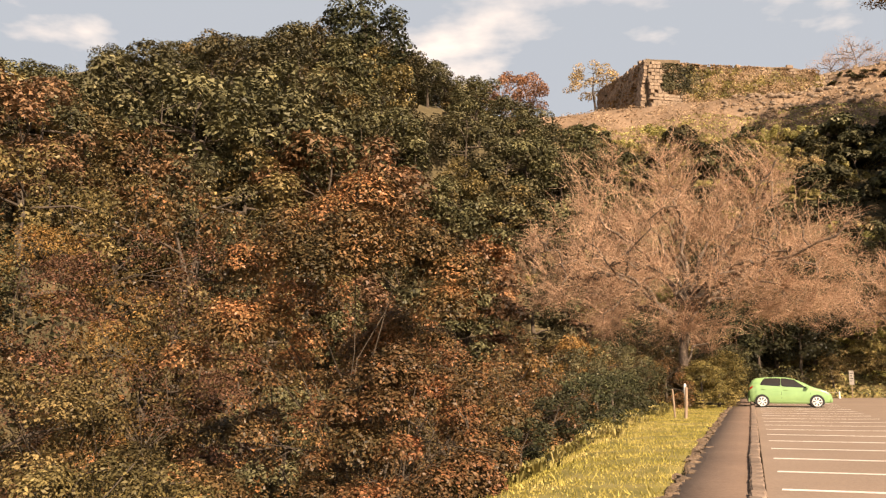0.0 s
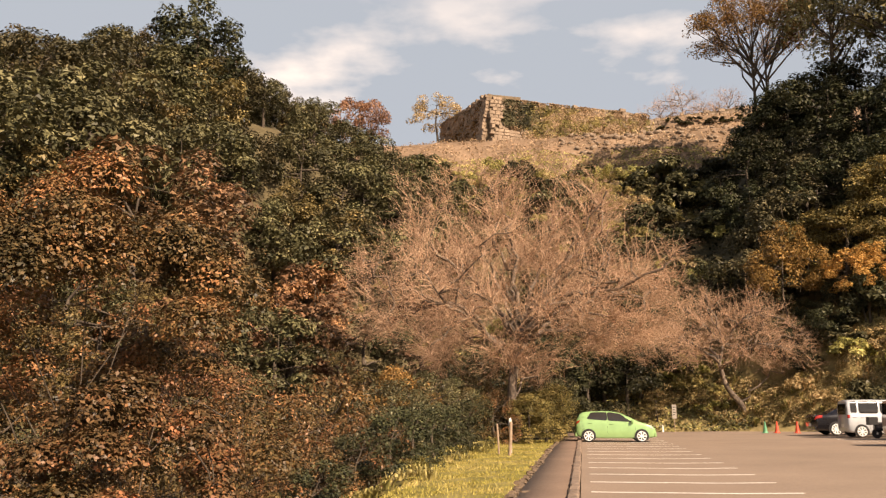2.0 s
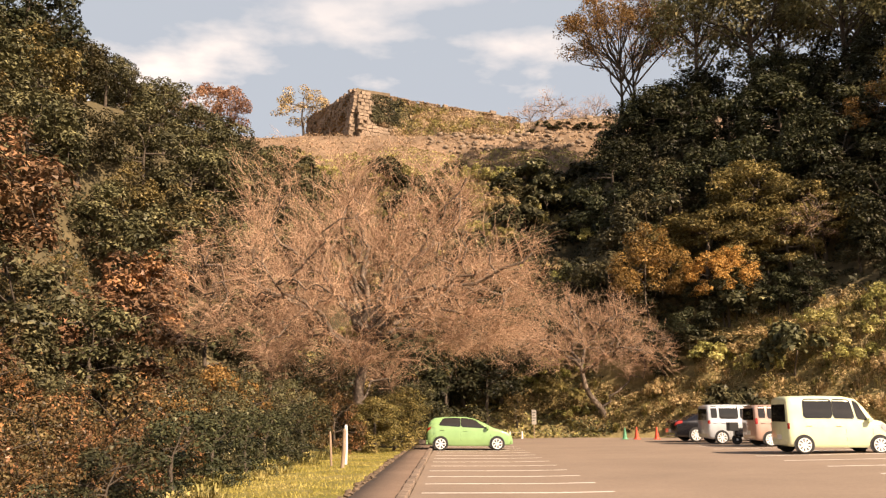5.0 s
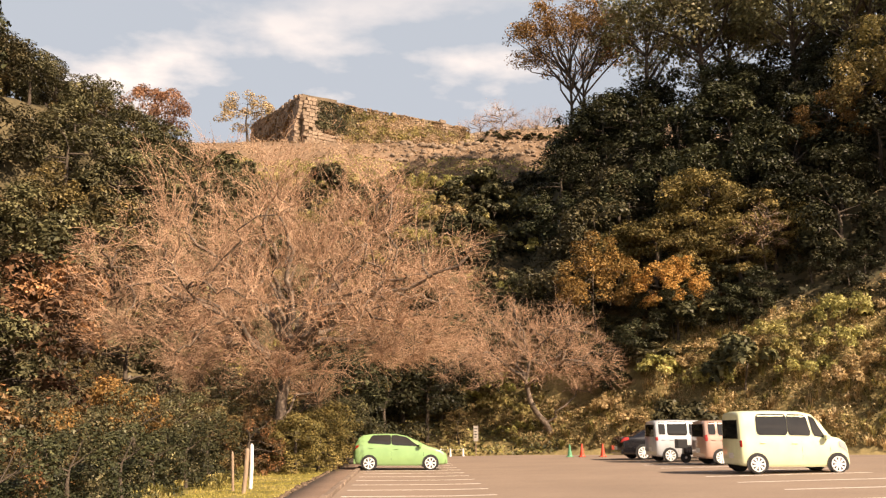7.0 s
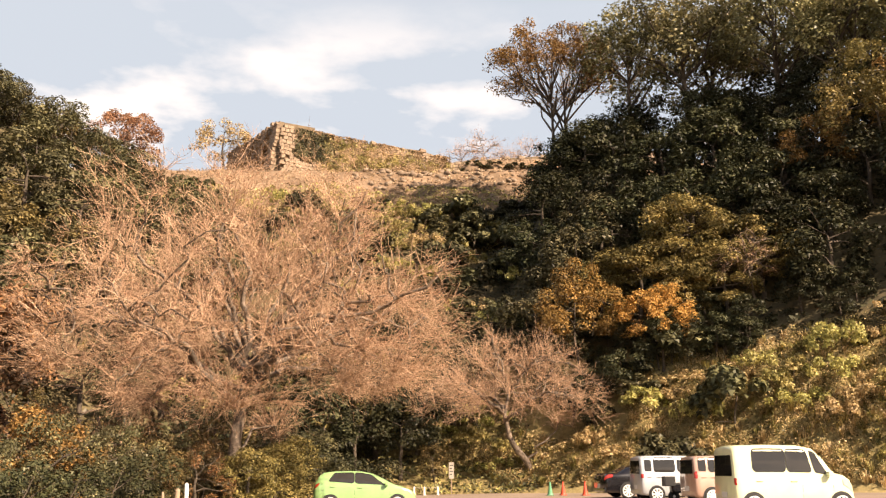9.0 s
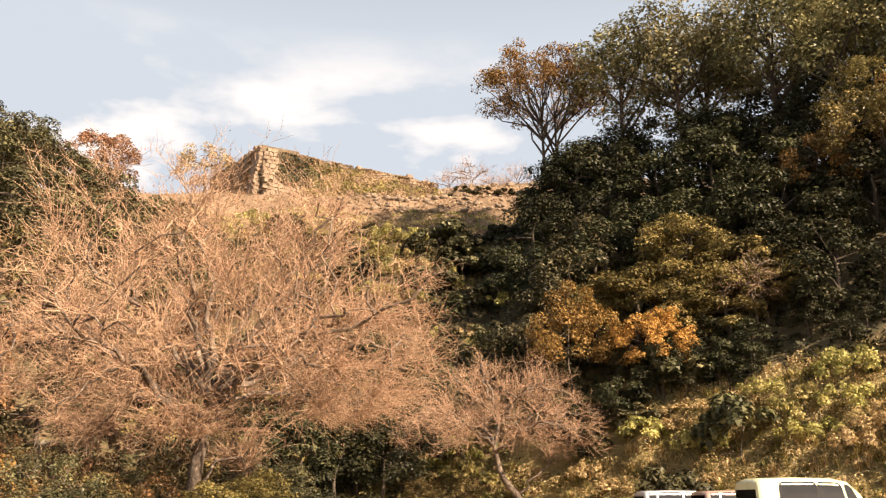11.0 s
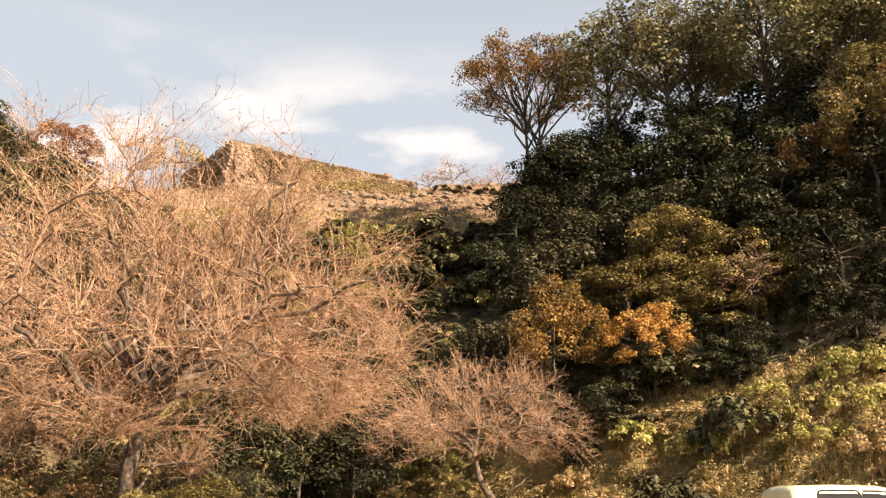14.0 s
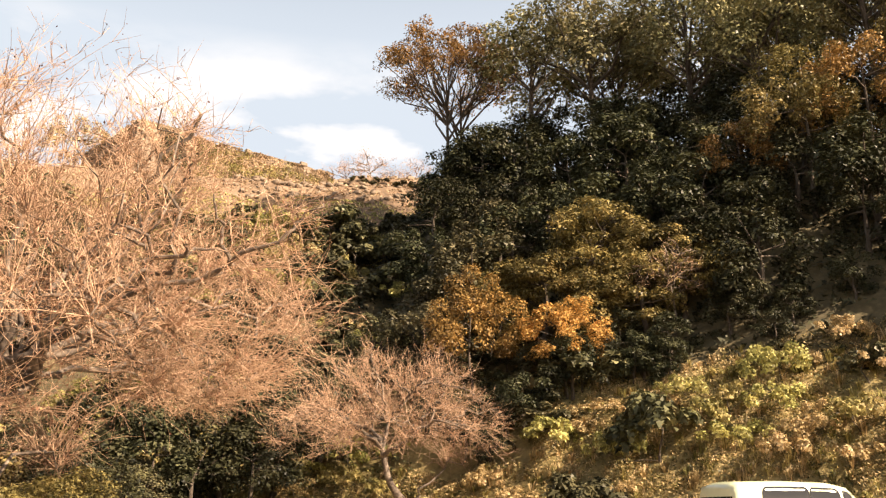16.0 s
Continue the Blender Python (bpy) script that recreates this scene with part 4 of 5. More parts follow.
def bare_tree(name, seed, trunk_line, trunk_r, centre, size, counts, label, twig_len, leaf_count=0, leaf_size=0.07, low=-0.5, fan_low=1.0, rise=0.0):
    rng = np.random.default_rng(seed)
    root = tagged(new(name), label, "tree")
    x0, y0 = trunk_line[0][0], trunk_line[0][1]
    z0 = float(land(x0, y0)) - 0.1
    org = np.array([x0, y0, z0])
    root.matrix_basis = pose(x0, y0, z0)
    tl = np.array(trunk_line, dtype=float) - org
    cen = np.array(centre) - org

    floor = 0.30 * size[2]
    c1, c2, c3, c4 = counts

    def sample(k, least, most):
        d = rng.normal(size=(k * 4, 3))
        d /= np.linalg.norm(d, axis=1, keepdims=True)
        d = d[d[:, 2] > (0.05 if k == c1 else low)][:k]
        r = least + (most - least) * rng.random((len(d), 1)) ** 0.6
        bump = 1 + 0.13 * np.sin(d[:, :1] * 5 + 1) * np.cos(d[:, 1:2] * 6) + 0.08 * np.sin(d[:, 2:3] * 9)
        pts = cen + d * r * bump * np.array(size)
        pts[:, 2] = np.maximum(pts[:, 2], floor + 0.5 * rng.random(len(pts)))
        pts[:, 2] = np.maximum(pts[:, 2], floor + rise * np.clip(pts[:, 0] - cen[0] - 2.0, 0, 9) + 0.5 * rng.random(len(pts)))
        fan = np.clip(fan_low + (pts[:, 2] - floor) / (0.55 * size[2]), 0, 1)[:, None]       # narrow below, wide above
        pts[:, :2] = cen[:2] + (pts[:, :2] - cen[:2]) * fan
        return pts

    big, small, nodes = tree_frame(rng, tl, trunk_r,
                                   [(c1, trunk_r[0] * 0.42, 0.05, 13, 0.05, 0.022, 7, 0.5, 0.88), (c2, 0.062, 0.018, 9, 0.07, 0.045, 5, 0.45, 1.0),
                                    (c3, 0.014, 0.006, 5, 0.05, 0.018, 3, 0.3, 1.0)], sample, (size[2] * 0.35, size[2] * 0.16, size[2] * 0.10))
    k = rng.integers(0, len(nodes), c4)
    start = nodes[k]
    away = start - cen
    away /= np.linalg.norm(away, axis=1, keepdims=True) + 1e-6
    d = away * 0.75 + rng.normal(size=away.shape) * 0.6 + np.array([0, 0, 0.2])
    d /= np.linalg.norm(d, axis=1, keepdims=True)
    ln = twig_len * rng.uniform(0.4, 1.3, (c4, 1))
    mid = start + d * ln * 0.5 + rng.normal(size=d.shape) * ln * 0.07
    end = start + d * ln + rng.normal(size=d.shape) * ln * 0.1 - np.array([0, 0, 0.06]) * ln
    line = np.stack([start, mid, end], axis=1)
    small.append(tubes(line, np.tile(np.array([[0.0085, 0.0065, 0.0035]]), (c4, 1)), 3))
    v, q = join_arrays(big)
    part("trunk", mesh_from("trunk", v, q, mat=M_limb, smooth=True), None, root, "grey-brown trunk and crooked limbs")
    v, q = join_arrays(small)
    part("twig_crown", mesh_from("twig_crown", v, q, mat=M_twig), None, root, "dense pale bare twigs")
    if leaf_count:
        kk = rng.integers(0, c4, leaf_count)
        p = mid[kk] + rng.normal(size=(leaf_count, 3)) * 0.12
        v, q = leaves(p, away[kk], leaf_size, rng, chaos=1.2)
        part("leaves", mesh_from("leaves", v, q, mat=M_redbrown), None, root, "few withered russet leaves")
    return root


def plant_cherries():
    bare_tree("cherry_tree", 81, [(-3.4, 48.0, -0.3), (-3.4, 48.0, 1.4), (-3.25, 47.95, 2.8), (-3.1, 47.9, 4.2), (-3.0, 47.9, 5.2)], [0.33, 0.26, 0.24, 0.2, 0.14],
              (-3.1, 48.0, 6.0), (9.0, 8.2, 8.1), (20, 90, 2600, 19000), "large bare cherry tree with a wide dome of twigs", 0.8, 12000, 0.075, -0.4, 0.3, 0.5)
    bare_tree("cherry_tree", 82, [(12.5, 69.4, 0.0), (11.5, 69.4, 1.7), (10.4, 69.4, 3.3), (10.0, 69.3, 4.8), (10.3, 69.2, 6.2)], [0.28, 0.22, 0.18, 0.13, 0.08],
              (10.4, 69.0, 5.6), (6.4, 5.0, 4.6), (10, 44, 800, 5200), "smaller leaning bare tree at the back of the car park", 0.9, 2500, 0.09, -0.35)


def near_shrub(seed, x, y, z, height, crown, count, label, mat=None):
    t = leafy_tree("autumn_shrub", seed, mat or M_bush, height, crown, count, 0.06, label, "shrub", "roadside autumn shrubs", blobs=58, low=-0.92, trunk_r=0.035, bare=0.22, top=0.34, inner=0.68, forks=18, spread=0.6, flat=0.75, under=-0.4, up=0.5, tri=False)
    t.matrix_basis = pose(x, y, z, 0, 0, seed * 40)
    return t


def plant_near():
    near_shrub(91, -6.3, 13.3, -2.4, 7.1, (3.1, 2.2, 3.5), 92000, "big leafy shrub with rust and green autumn leaves")
    near_shrub(92, -4.9, 12.4, -1.9, 3.9, (1.5, 1.5, 1.9), 40000, "rounded shrub with orange-tipped autumn leaves")
    near_shrub(93, -10.2, 10.8, -2.6, 4.3, (1.9, 1.8, 2.2), 26000, "yellowish-brown autumn shrub in the thicket", M_olive)
    near_shrub(94, -12.6, 15.8, -2.6, 7.4, (3.0, 2.6, 3.6), 26000, "tall rust-brown autumn shrub in the thicket", M_rust)
    near_shrub(90, -15.6, 16.5, -2.6, 7.6, (3.0, 2.6, 3.4), 22000, "tawny layered autumn shrub in the thicket", M_tawny)
    near_shrub(95, -6.6, 17.5, -2.4, 5.2, (2.0, 2.4, 2.6), 20000, "brown-leaved shrub beside the verge")
    near_shrub(96, -7.4, 9.2, -2.4, 3.0, (1.6, 1.4, 1.6), 22000, "low olive-leaved shrub in the thicket", M_olive)
    near_shrub(97, -7.8, 23.0, -2.4, 5.0, (2.4, 2.6, 2.6), 16000, "dull brown shrub beside the verge")


def plant_middle():
    # golden shrub and a bare one below the cherry
    g = leafy_tree("autumn_shrub", 98, M_tawny, 5.2, (2.3, 2.2, 2.3), 16000, 0.1, "golden-brown leafy shrub beside the verge", "shrub", "roadside autumn shrubs", blobs=60, low=-0.7, trunk_r=0.05, inner=0.5, spread=0.5)
    g.matrix_basis = pose(-7.4, 38.6, -2.0)
    bare_tree("bare_shrub", 99, [(-7.9, 46.2, -2.4), (-8.0, 46.2, -0.4), (-8.1, 46.2, 0.8), (-8.2, 46.2, 1.6)], [0.09, 0.075, 0.06, 0.04], (-8.3, 46.0, 1.6), (3.0, 2.2, 1.9), (12, 40, 140, 500), "pale leafless shrub beside the verge", 0.6)


def cover(name, label, mat, count, size, x0, x1, y0, y1, keep, swell, seed):
    """Rank low growth in hummocks, leaf by leaf."""
    rng = np.random.default_rng(seed)
    x, y = rng.uniform(x0, x1, count), rng.uniform(y0, y1, count)
    patch = np.sin(x * 0.9 + 2.1 * np.sin(y * 0.53 + seed)) * np.cos(y * 0.8 + 1.7 * np.sin(x * 0.47 + seed * 2))
    ok = keep(x, y) & (patch > rng.uniform(-1.1, 0.35, count))
    x, y = x[ok], y[ok]
    n = len(x)
    hum = np.abs(np.sin(x * 1.15 + 1.2 * np.sin(y * 0.9)) * np.cos(y * 1.25 + np.sin(x * 0.8))) ** 0.7
    z = land(x, y) + swell * hum * rng.random(n) ** 0.4 + 0.02
    d = rng.normal(size=(n, 3)) * 0.6 + np.array([0.1, -0.5, 0.8])
    v, t = leaves(np.stack([x, y, z], axis=-1), d, size, rng, width=0.45, tri=True, chaos=0.8)
    tagged(new(name, mesh_from(name, v, None, t, mat=mat)), label, "undergrowth", kind="stuff")


def plant_cover():
    def bank(x, y):
        s = 0.65 * (x - 10.0) + 0.76 * (y - 69.0)
        return (s > 0.2) & (s < np.where(x < 17.5, 3.2, 7.6 + 0.25 * np.clip(x - 24, 0, 40))) & (x < 0.8 * y - 9)

    def hollow(x, y):
        return land(x, y) < 12

    for i, (name, label, mat, n, size) in enumerate((
            ("bank_grass", "rank tan grass on the sunny bank", M_rank, 240000, 0.13), ("bank_weeds", "yellow-green weeds on the sunny bank", M_yelgreen, 260000, 0.12),
            ("bank_scrub", "dark green scrub in the hollows of the bank", M_ever, 90000, 0.14))):
        cover(name, label, mat, n, size, 6, 46, 38, 82, bank, (0.8, 0.75, 0.6)[i], 5 + i)
    tufts("verge_tall_grass", "long dry grass along the edge of the verge", M_yelgreen, 16000, -5.4, -2.6, 8, 46, lambda x, y: np.abs(x + 3.95 - 0.3 * np.sin(y * 0.9)) < 0.5 * np.abs(np.sin(y * 2.3 + x * 3)), 73, 0.2)
    tufts("tall_grass", "tufts of tall tan grass on the sunny bank", M_rank, 60000, 8, 46, 38, 80, bank, 71, 0.42)
    tufts("green_tall_grass", "tufts of tall olive grass on the sunny bank", M_yelgreen, 50000, 8, 46, 38, 80, bank, 72, 0.4)
    # dark leaf colour stands in for shade under the slope trees
    cover("slope_scrub", "undergrowth darkened for shade below the trees of the steep slope", M_dark, 60000, 0.36, 8, 62, 40, 100, lambda x, y: (s_bank(x, y) > 8.0) & (s_bank(x, y) < 27) & (land(x, y) > 7), 1.0, 9)
    for i, (name, label, mat, n) in enumerate((("hollow_weeds", "yellow-green weeds behind the car park", M_yelgreen, 5500), ("hollow_scrub", "dark scrub behind the car park", M_ever, 9000))):
        cover(name, label, mat, n, 0.24, -10, 12, 67.6, 78, hollow, 0.7, 15 + i)
    # the weeds take the dark leaf colour so thicket gaps read as shade
    for i, (name, label, mat, n) in enumerate((("thicket_litter", "brown undergrowth below the roadside thicket", M_bush, 16000), ("thicket_weeds", "undergrowth darkened for shade below the roadside thicket", M_dark, 40000))):
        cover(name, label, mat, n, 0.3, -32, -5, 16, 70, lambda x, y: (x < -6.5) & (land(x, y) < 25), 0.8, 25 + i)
    for i, (name, label, mat, n, size) in enumerate((("dry_grass", "withered brown grass on the slope below the ruin", M_dry, 46000, 0.28), ("slope_weeds", "green weeds on the slope below the ruin", M_yelgreen, 30000, 0.26))):
        cover(name, label, mat, n, size, -36, 36, 98, (137, 112)[i], lambda x, y: land(x, y) > 20, 0.35, 35 + i)


def tufts(name, label, mat, count, x0, x1, y0, y1, keep, seed, tall=0.55):
    """Clumps of long arching grass blades, two segments each."""
    rng = np.random.default_rng(seed)
    k = count // 26
    cx, cy = rng.uniform(x0, x1, k), rng.uniform(y0, y1, k)
    ok = keep(cx, cy)
    cx, cy = np.repeat(cx[ok], 26), np.repeat(cy[ok], 26)
    big = np.repeat(rng.uniform(0.6, 1.5, ok.sum()), 26)
    n = len(cx)
    a, r = rng.uniform(0, 2 * np.pi, n), 0.16 * rng.random(n) * big
    way = np.stack([np.cos(a), np.sin(a), np.zeros(n)], axis=-1)
    base = np.stack([cx, cy, np.zeros(n)], axis=-1) + way * r[:, None]
    base[:, 2] = land(base[:, 0], base[:, 1]) + 0.25 * np.abs(np.sin(cx * 1.15) * np.cos(cy * 1.25)) - 0.05
    h = tall * big * rng.uniform(0.6, 1.2, n)
    side = np.stack([-way[:, 1], way[:, 0], np.zeros(n)], axis=-1) * 0.022
    lean = rng.uniform(0.3, 0.95, n)
    mid = base + way * (h * lean * 0.35)[:, None] + np.array([0, 0, 1.0]) * (h * 0.75)[:, None]
    tip = base + way * (h * lean * 1.3)[:, None] + np.array([0, 0, 1.0]) * (h * (1.05 - lean * 0.6))[:, None]
    v = np.stack([base - side, base + side, mid + side * 0.8, mid - side * 0.8, tip], axis=1).reshape(-1, 3)
    i = np.arange(n)[:, None] * 5
    me = mesh_from(name, v, i + np.array([[0, 1, 2, 3]]), i + np.array([[3, 2, 4]]), mat=mat)
    tagged(new(name, me), label, "grass", kind="stuff")


def plant_verge_grass():
    rng = np.random.default_rng(50)
    n = 36000
    y = 3 + 47 * rng.random(n) ** 1.2
    w = 2.75 + 0.25 * np.sin(y * 0.8) * np.cos(y * 0.31)
    x = -1.15 - w * rng.random(n) ** 0.9
    z = land(x, y) + 0.03
    h = rng.uniform(0.02, 0.06, n) * (1 + 1.6 * (rng.random(n) < 0.06)) * (1 + 0.9 * smooth01((-1.6 - w * 0.55 - x) / 1.5))
    a = rng.uniform(0, 2 * np.pi, n)
    wd = 0.012
    lean = rng.normal(size=(n, 2)) * h[:, None] * 0.45
    base = np.stack([x, y, z], axis=-1)
    side = np.stack([np.cos(a), np.sin(a), np.zeros(n)], axis=-1) * wd
    tip = base + np.stack([lean[:, 0], lean[:, 1], h], axis=-1)
    v = np.stack([base - side, base + side, tip], axis=1).reshape(-1, 3)
    ob = new("verge_grass", mesh_from("verge_grass", v, None, np.arange(n * 3).reshape(-1, 3), mat=M_grass))
    tagged(ob, "yellow-green grass blades on the verge", "grass", kind="stuff")

# ---------------------------------------------------------------- vehicles


class CarShape:
    """A car body as a loft: along u (0 tail to 1 nose) and round v (0 sill to 1 roof middle)."""

    def __init__(self, length, width, stations):
        self.length, self.width = length, width
        self.st = np.array(stations, dtype=float)       # u, bottom, belt, roof, half width share, roof half width share

    def at(self, u, v, side=1, out=0.0):
        b, belt, roof, w, rw = (np.interp(u, self.st[:, 0], self.st[:, k]) for k in range(1, 6))
        hw = self.width / 2
        prof = [(0.0, w * 0.93, b), (0.08, w * 0.985, b + 0.08), (0.25, w, b + (belt - b) * 0.45), (0.42, w * 0.985, belt - 0.07), (0.5, w * 0.955, belt),
                (0.62, w * 0.955 * 0.72 + rw * 0.28, belt + (roof - belt) * 0.35), (0.76, rw * 1.02, belt + (roof - belt) * 0.82), (0.84, rw * 0.93, belt + (roof - belt) * 0.955), (0.92, rw * 0.55, roof - 0.006), (1.0, 0.0, roof)]
        vs = [p[0] for p in prof]
        y = np.interp(v, vs, [p[1] for p in prof]) * hw + out * (1 if v < 0.86 else 0.2)
        z = np.interp(v, vs, [p[2] for p in prof]) + out * (0.3 if v < 0.86 else 1)
        return Vector(((u - 0.5) * self.length, side * y, z))

    def patch(self, us, vs, side=1, out=0.008):
        bm = bmesh.new()
        g = [[bm.verts.new(self.at(u, v, side, out)) for v in vs] for u in us]
        for a, b in zip(g, g[1:]):
            for k in range(len(vs) - 1):
                f = (a[k], b[k], b[k + 1], a[k + 1])
                bm.faces.new(f if side < 0 else f[::-1])
        for f in bm.faces:
            f.smooth = True
        return bm

    def corner_patch(self, corners, side=1, out=0.01, n=6):
        """A pane with slanting ends: corners (u, v) tail-low, nose-low, nose-high, tail-high."""
        bm = bmesh.new()
        (a, b, c, d) = [np.array(k, dtype=float) for k in corners]
        g = []
        for s, e in ((0, 0.2), (0.03, 0.07), (0.09, 0), (0.36, 0), (0.64, 0), (0.91, 0), (0.97, 0.07), (1, 0.2)) if n > 1 else ((0, 0), (1, 0)):
            lo, hi = a * (1 - s) + b * s, d * (1 - s) + c * s
            g.append([bm.verts.new(self.at(*(lo * (1 - t) + hi * t), side, out)) for t in (e, 0.33, 0.66, 1 - e)])
        for p, q in zip(g, g[1:]):
            for k in range(3):
                f = (p[k], q[k], q[k + 1], p[k + 1])
                bm.faces.new(f if side < 0 else f[::-1])
        for f in bm.faces:
            f.smooth = True
        return bm

    def body(self):
        bm = bmesh.new()
        us = sorted(set(list(np.linspace(0, 1, 34)) + list(self.st[:, 0])))
        vs = [0, 0.08, 0.25, 0.42, 0.5, 0.62, 0.76, 0.84, 0.92, 1.0]
        ring = vs + vs[-2::-1]
        g = []
        for u in us:
            row = []
            for i, v in enumerate(ring):
                row.append(bm.verts.new(self.at(u, v, 1 if i < len(vs) else -1)))
            g.append(row)
        for a, b in zip(g, g[1:]):
            for k in range(len(ring)):
                j = (k + 1) % len(ring)
                bm.faces.new((a[k], b[k], b[j], a[j]))
        bm.faces.new(g[0][::-1])
        bm.faces.new(g[-1])
        bmesh.ops.recalc_face_normals(bm, faces=bm.faces)
        for f in bm.faces:
            f.smooth = True
        return bm


def wheel_parts(root, x, y, side, r, spokes):
    w = part("wheel", bm_lathe([(r * 0.55, -0.09), (r * 0.62, -0.095), (r * 0.62, 0.09), (r * 0.55, 0.085)], 20, "y"), M_black, root)
    w.location = (x, y, r)
    part("tyre", bm_lathe([(r * 0.66, -0.10), (r * 0.95, -0.095), (r, -0.06), (r, 0.06), (r * 0.95, 0.095), (r * 0.66, 0.10)], 28, "y"), M_tyre, w)
    bm = bm_lathe([(0.055, 0.0), (0.055, 0.02)], 12, "y")
    for k in range(spokes):
        a = 2 * math.pi * k / spokes
        c, s = math.cos(a), math.sin(a)
        vs = [bm.verts.new((c * rr - s * ww, yy, s * rr + c * ww)) for rr, ww in ((0.03, -0.018), (r * 0.74, -0.034), (r * 0.74, 0.034), (0.03, 0.02)) for yy in (0.0, 0.022)]
        for f in ((0, 2, 4, 6), (1, 3, 5, 7), (0, 1, 3, 2), (4, 5, 7, 6), (2, 3, 5, 4)):
            bm.faces.new([vs[i] for i in f])
    ring = bm_lathe([(r * 0.67, 0.0), (r * 0.78, 0.0), (r * 0.78, 0.025), (r * 0.67, 0.02)], 28, "y")
    ring.faces.ensure_lookup_table()
    tmp = bpy.data.meshes.new("rim_ring")
    caps = [f for f in ring.faces if len(f.verts) > 4]
    bmesh.ops.delete(ring, geom=caps, context="FACES_ONLY")
    ring.to_mesh(tmp)
    ring.free()
    bm.from_mesh(tmp)
    bpy.data.meshes.remove(tmp)
    bmesh.ops.recalc_face_normals(bm, faces=bm.faces)
    rim = part("rim", bm, M_rim, w)
    rim.location = (0, side * 0.085 if side > 0 else -0.107, 0)


def build_car(x, y, z, turn, label, shape, paint, wheel_r, axles, panes, spokes=8, shield=None, rear=None, tail=None, lamps=None, cladding=False, size=1.0):
    """A parked car with its tail at -x of its own frame."""
    root = thing("car", x, y, z, label, "car", "parked cars", turn)
    root.matrix_basis = pose(x, y, z, 0, 0, turn) @ Matrix.Diagonal((size, size, size, 1))
    part("body", shape.body(), paint, root)
    hw = shape.width / 2
    for side in (1, -1):
        for pane in panes:
            part("side_window", shape.corner_patch(pane, side), M_glass, root)
        for u in axles:
            ax = (u - 0.5) * shape.length
            arch = bm_lathe([(wheel_r * 1.16, -0.02), (wheel_r * 1.16, 0.02)], 26, "y")
            for v in arch.verts:
                v.co.z = max(v.co.z, -wheel_r * 0.62)
            ob = part("wheel_arch", arch, M_black, root)
            ob.location = (ax, side * (hw - 0.008), wheel_r)
            wheel_parts(root, ax, side * (hw - 0.07), side, wheel_r, spokes)
        if lamps:
            part("headlight", shape.corner_patch(lamps, side, 0.012), M_lampglass, root)
        if tail:
            part("tail_light", shape.corner_patch(tail, side, 0.012), M_tail, root)
        mx = shape.at(panes[-1][1][0] - 0.03, 0.52, side)
        mirror = bm_box(-0.06, 0.07, -0.09, 0.09, -0.06, 0.075, 0.03, 2)
        ob = part("mirror", mirror, paint, root)
        ob.location = (mx.x + 0.04, mx.y + side * 0.1, mx.z + 0.05)
        for pane in panes[:2]:
            hx = shape.at(pane[0][0] + 0.05, 0.40, side, 0.01)
            ob = part("door_handle", bm_box(-0.09, 0.09, -0.015, 0.015, -0.015, 0.015, 0.008), paint, root)
            ob.location = hx
        sill = shape.corner_patch(((axles[0] + 0.1, 0.0), (axles[1] - 0.1, 0.0), (axles[1] - 0.1, 0.05), (axles[0] + 0.1, 0.05)), side, 0.006)
        part("sill", sill, M_black if cladding else paint, root)
        for u in ((panes[0][1][0] + panes[-1][0][0]) / 2, panes[-1][1][0] + 0.015):
            seam = shape.corner_patch(((u, 0.06), (u + 0.0025, 0.06), (u + 0.0025, 0.47), (u, 0.47)), side, 0.003, 1)
            part("door_seam", seam, M_black, root)
    if shield:
        us, v0 = shield
        bm = bmesh.new()
        g = [[bm.verts.new(shape.at(u, v, sd, 0.01)) for sd, v in ((1, 0.80), (1, 0.90), (1, 1.0), (-1, 0.90), (-1, 0.80))] for u in us]
        for a, b in zip(g, g[1:]):
            for k in range(4):
                bm.faces.new((a[k], b[k], b[k + 1], a[k + 1]))
        bmesh.ops.recalc_face_normals(bm, faces=bm.faces)
        part("windscreen", bm, M_glass, root)
    if rear:
        z0, z1, w0, w1, x0, x1 = rear
        bm = bmesh.new()
        vs = [bm.verts.new(c) for c in ((x0, -w0, z0), (x0, w0, z0), (x1, w1, z1), (x1, -w1, z1))]
        bm.faces.new(vs)
        bmesh.ops.solidify(bm, geom=bm.faces[:], thickness=0.012)
        part("rear_window", bm, M_glass, root)
    for end, xx in ((-1, -shape.length / 2 - 0.012), (1, shape.length / 2 + 0.012)):
        ob = part("number_plate", bm_box(-0.008, 0.008, -0.165, 0.165, -0.08, 0.08, 0.004), M_plate, root)
        ob.location = (xx, 0, 0.52)
        ob = part("bumper", bm_box(-0.05, 0.05, -hw * 0.86, hw * 0.86, -0.10, 0.10, 0.045, 2), M_black if cladding else paint, root)
        ob.location = (xx - end * 0.06, 0, 0.36)
    return root


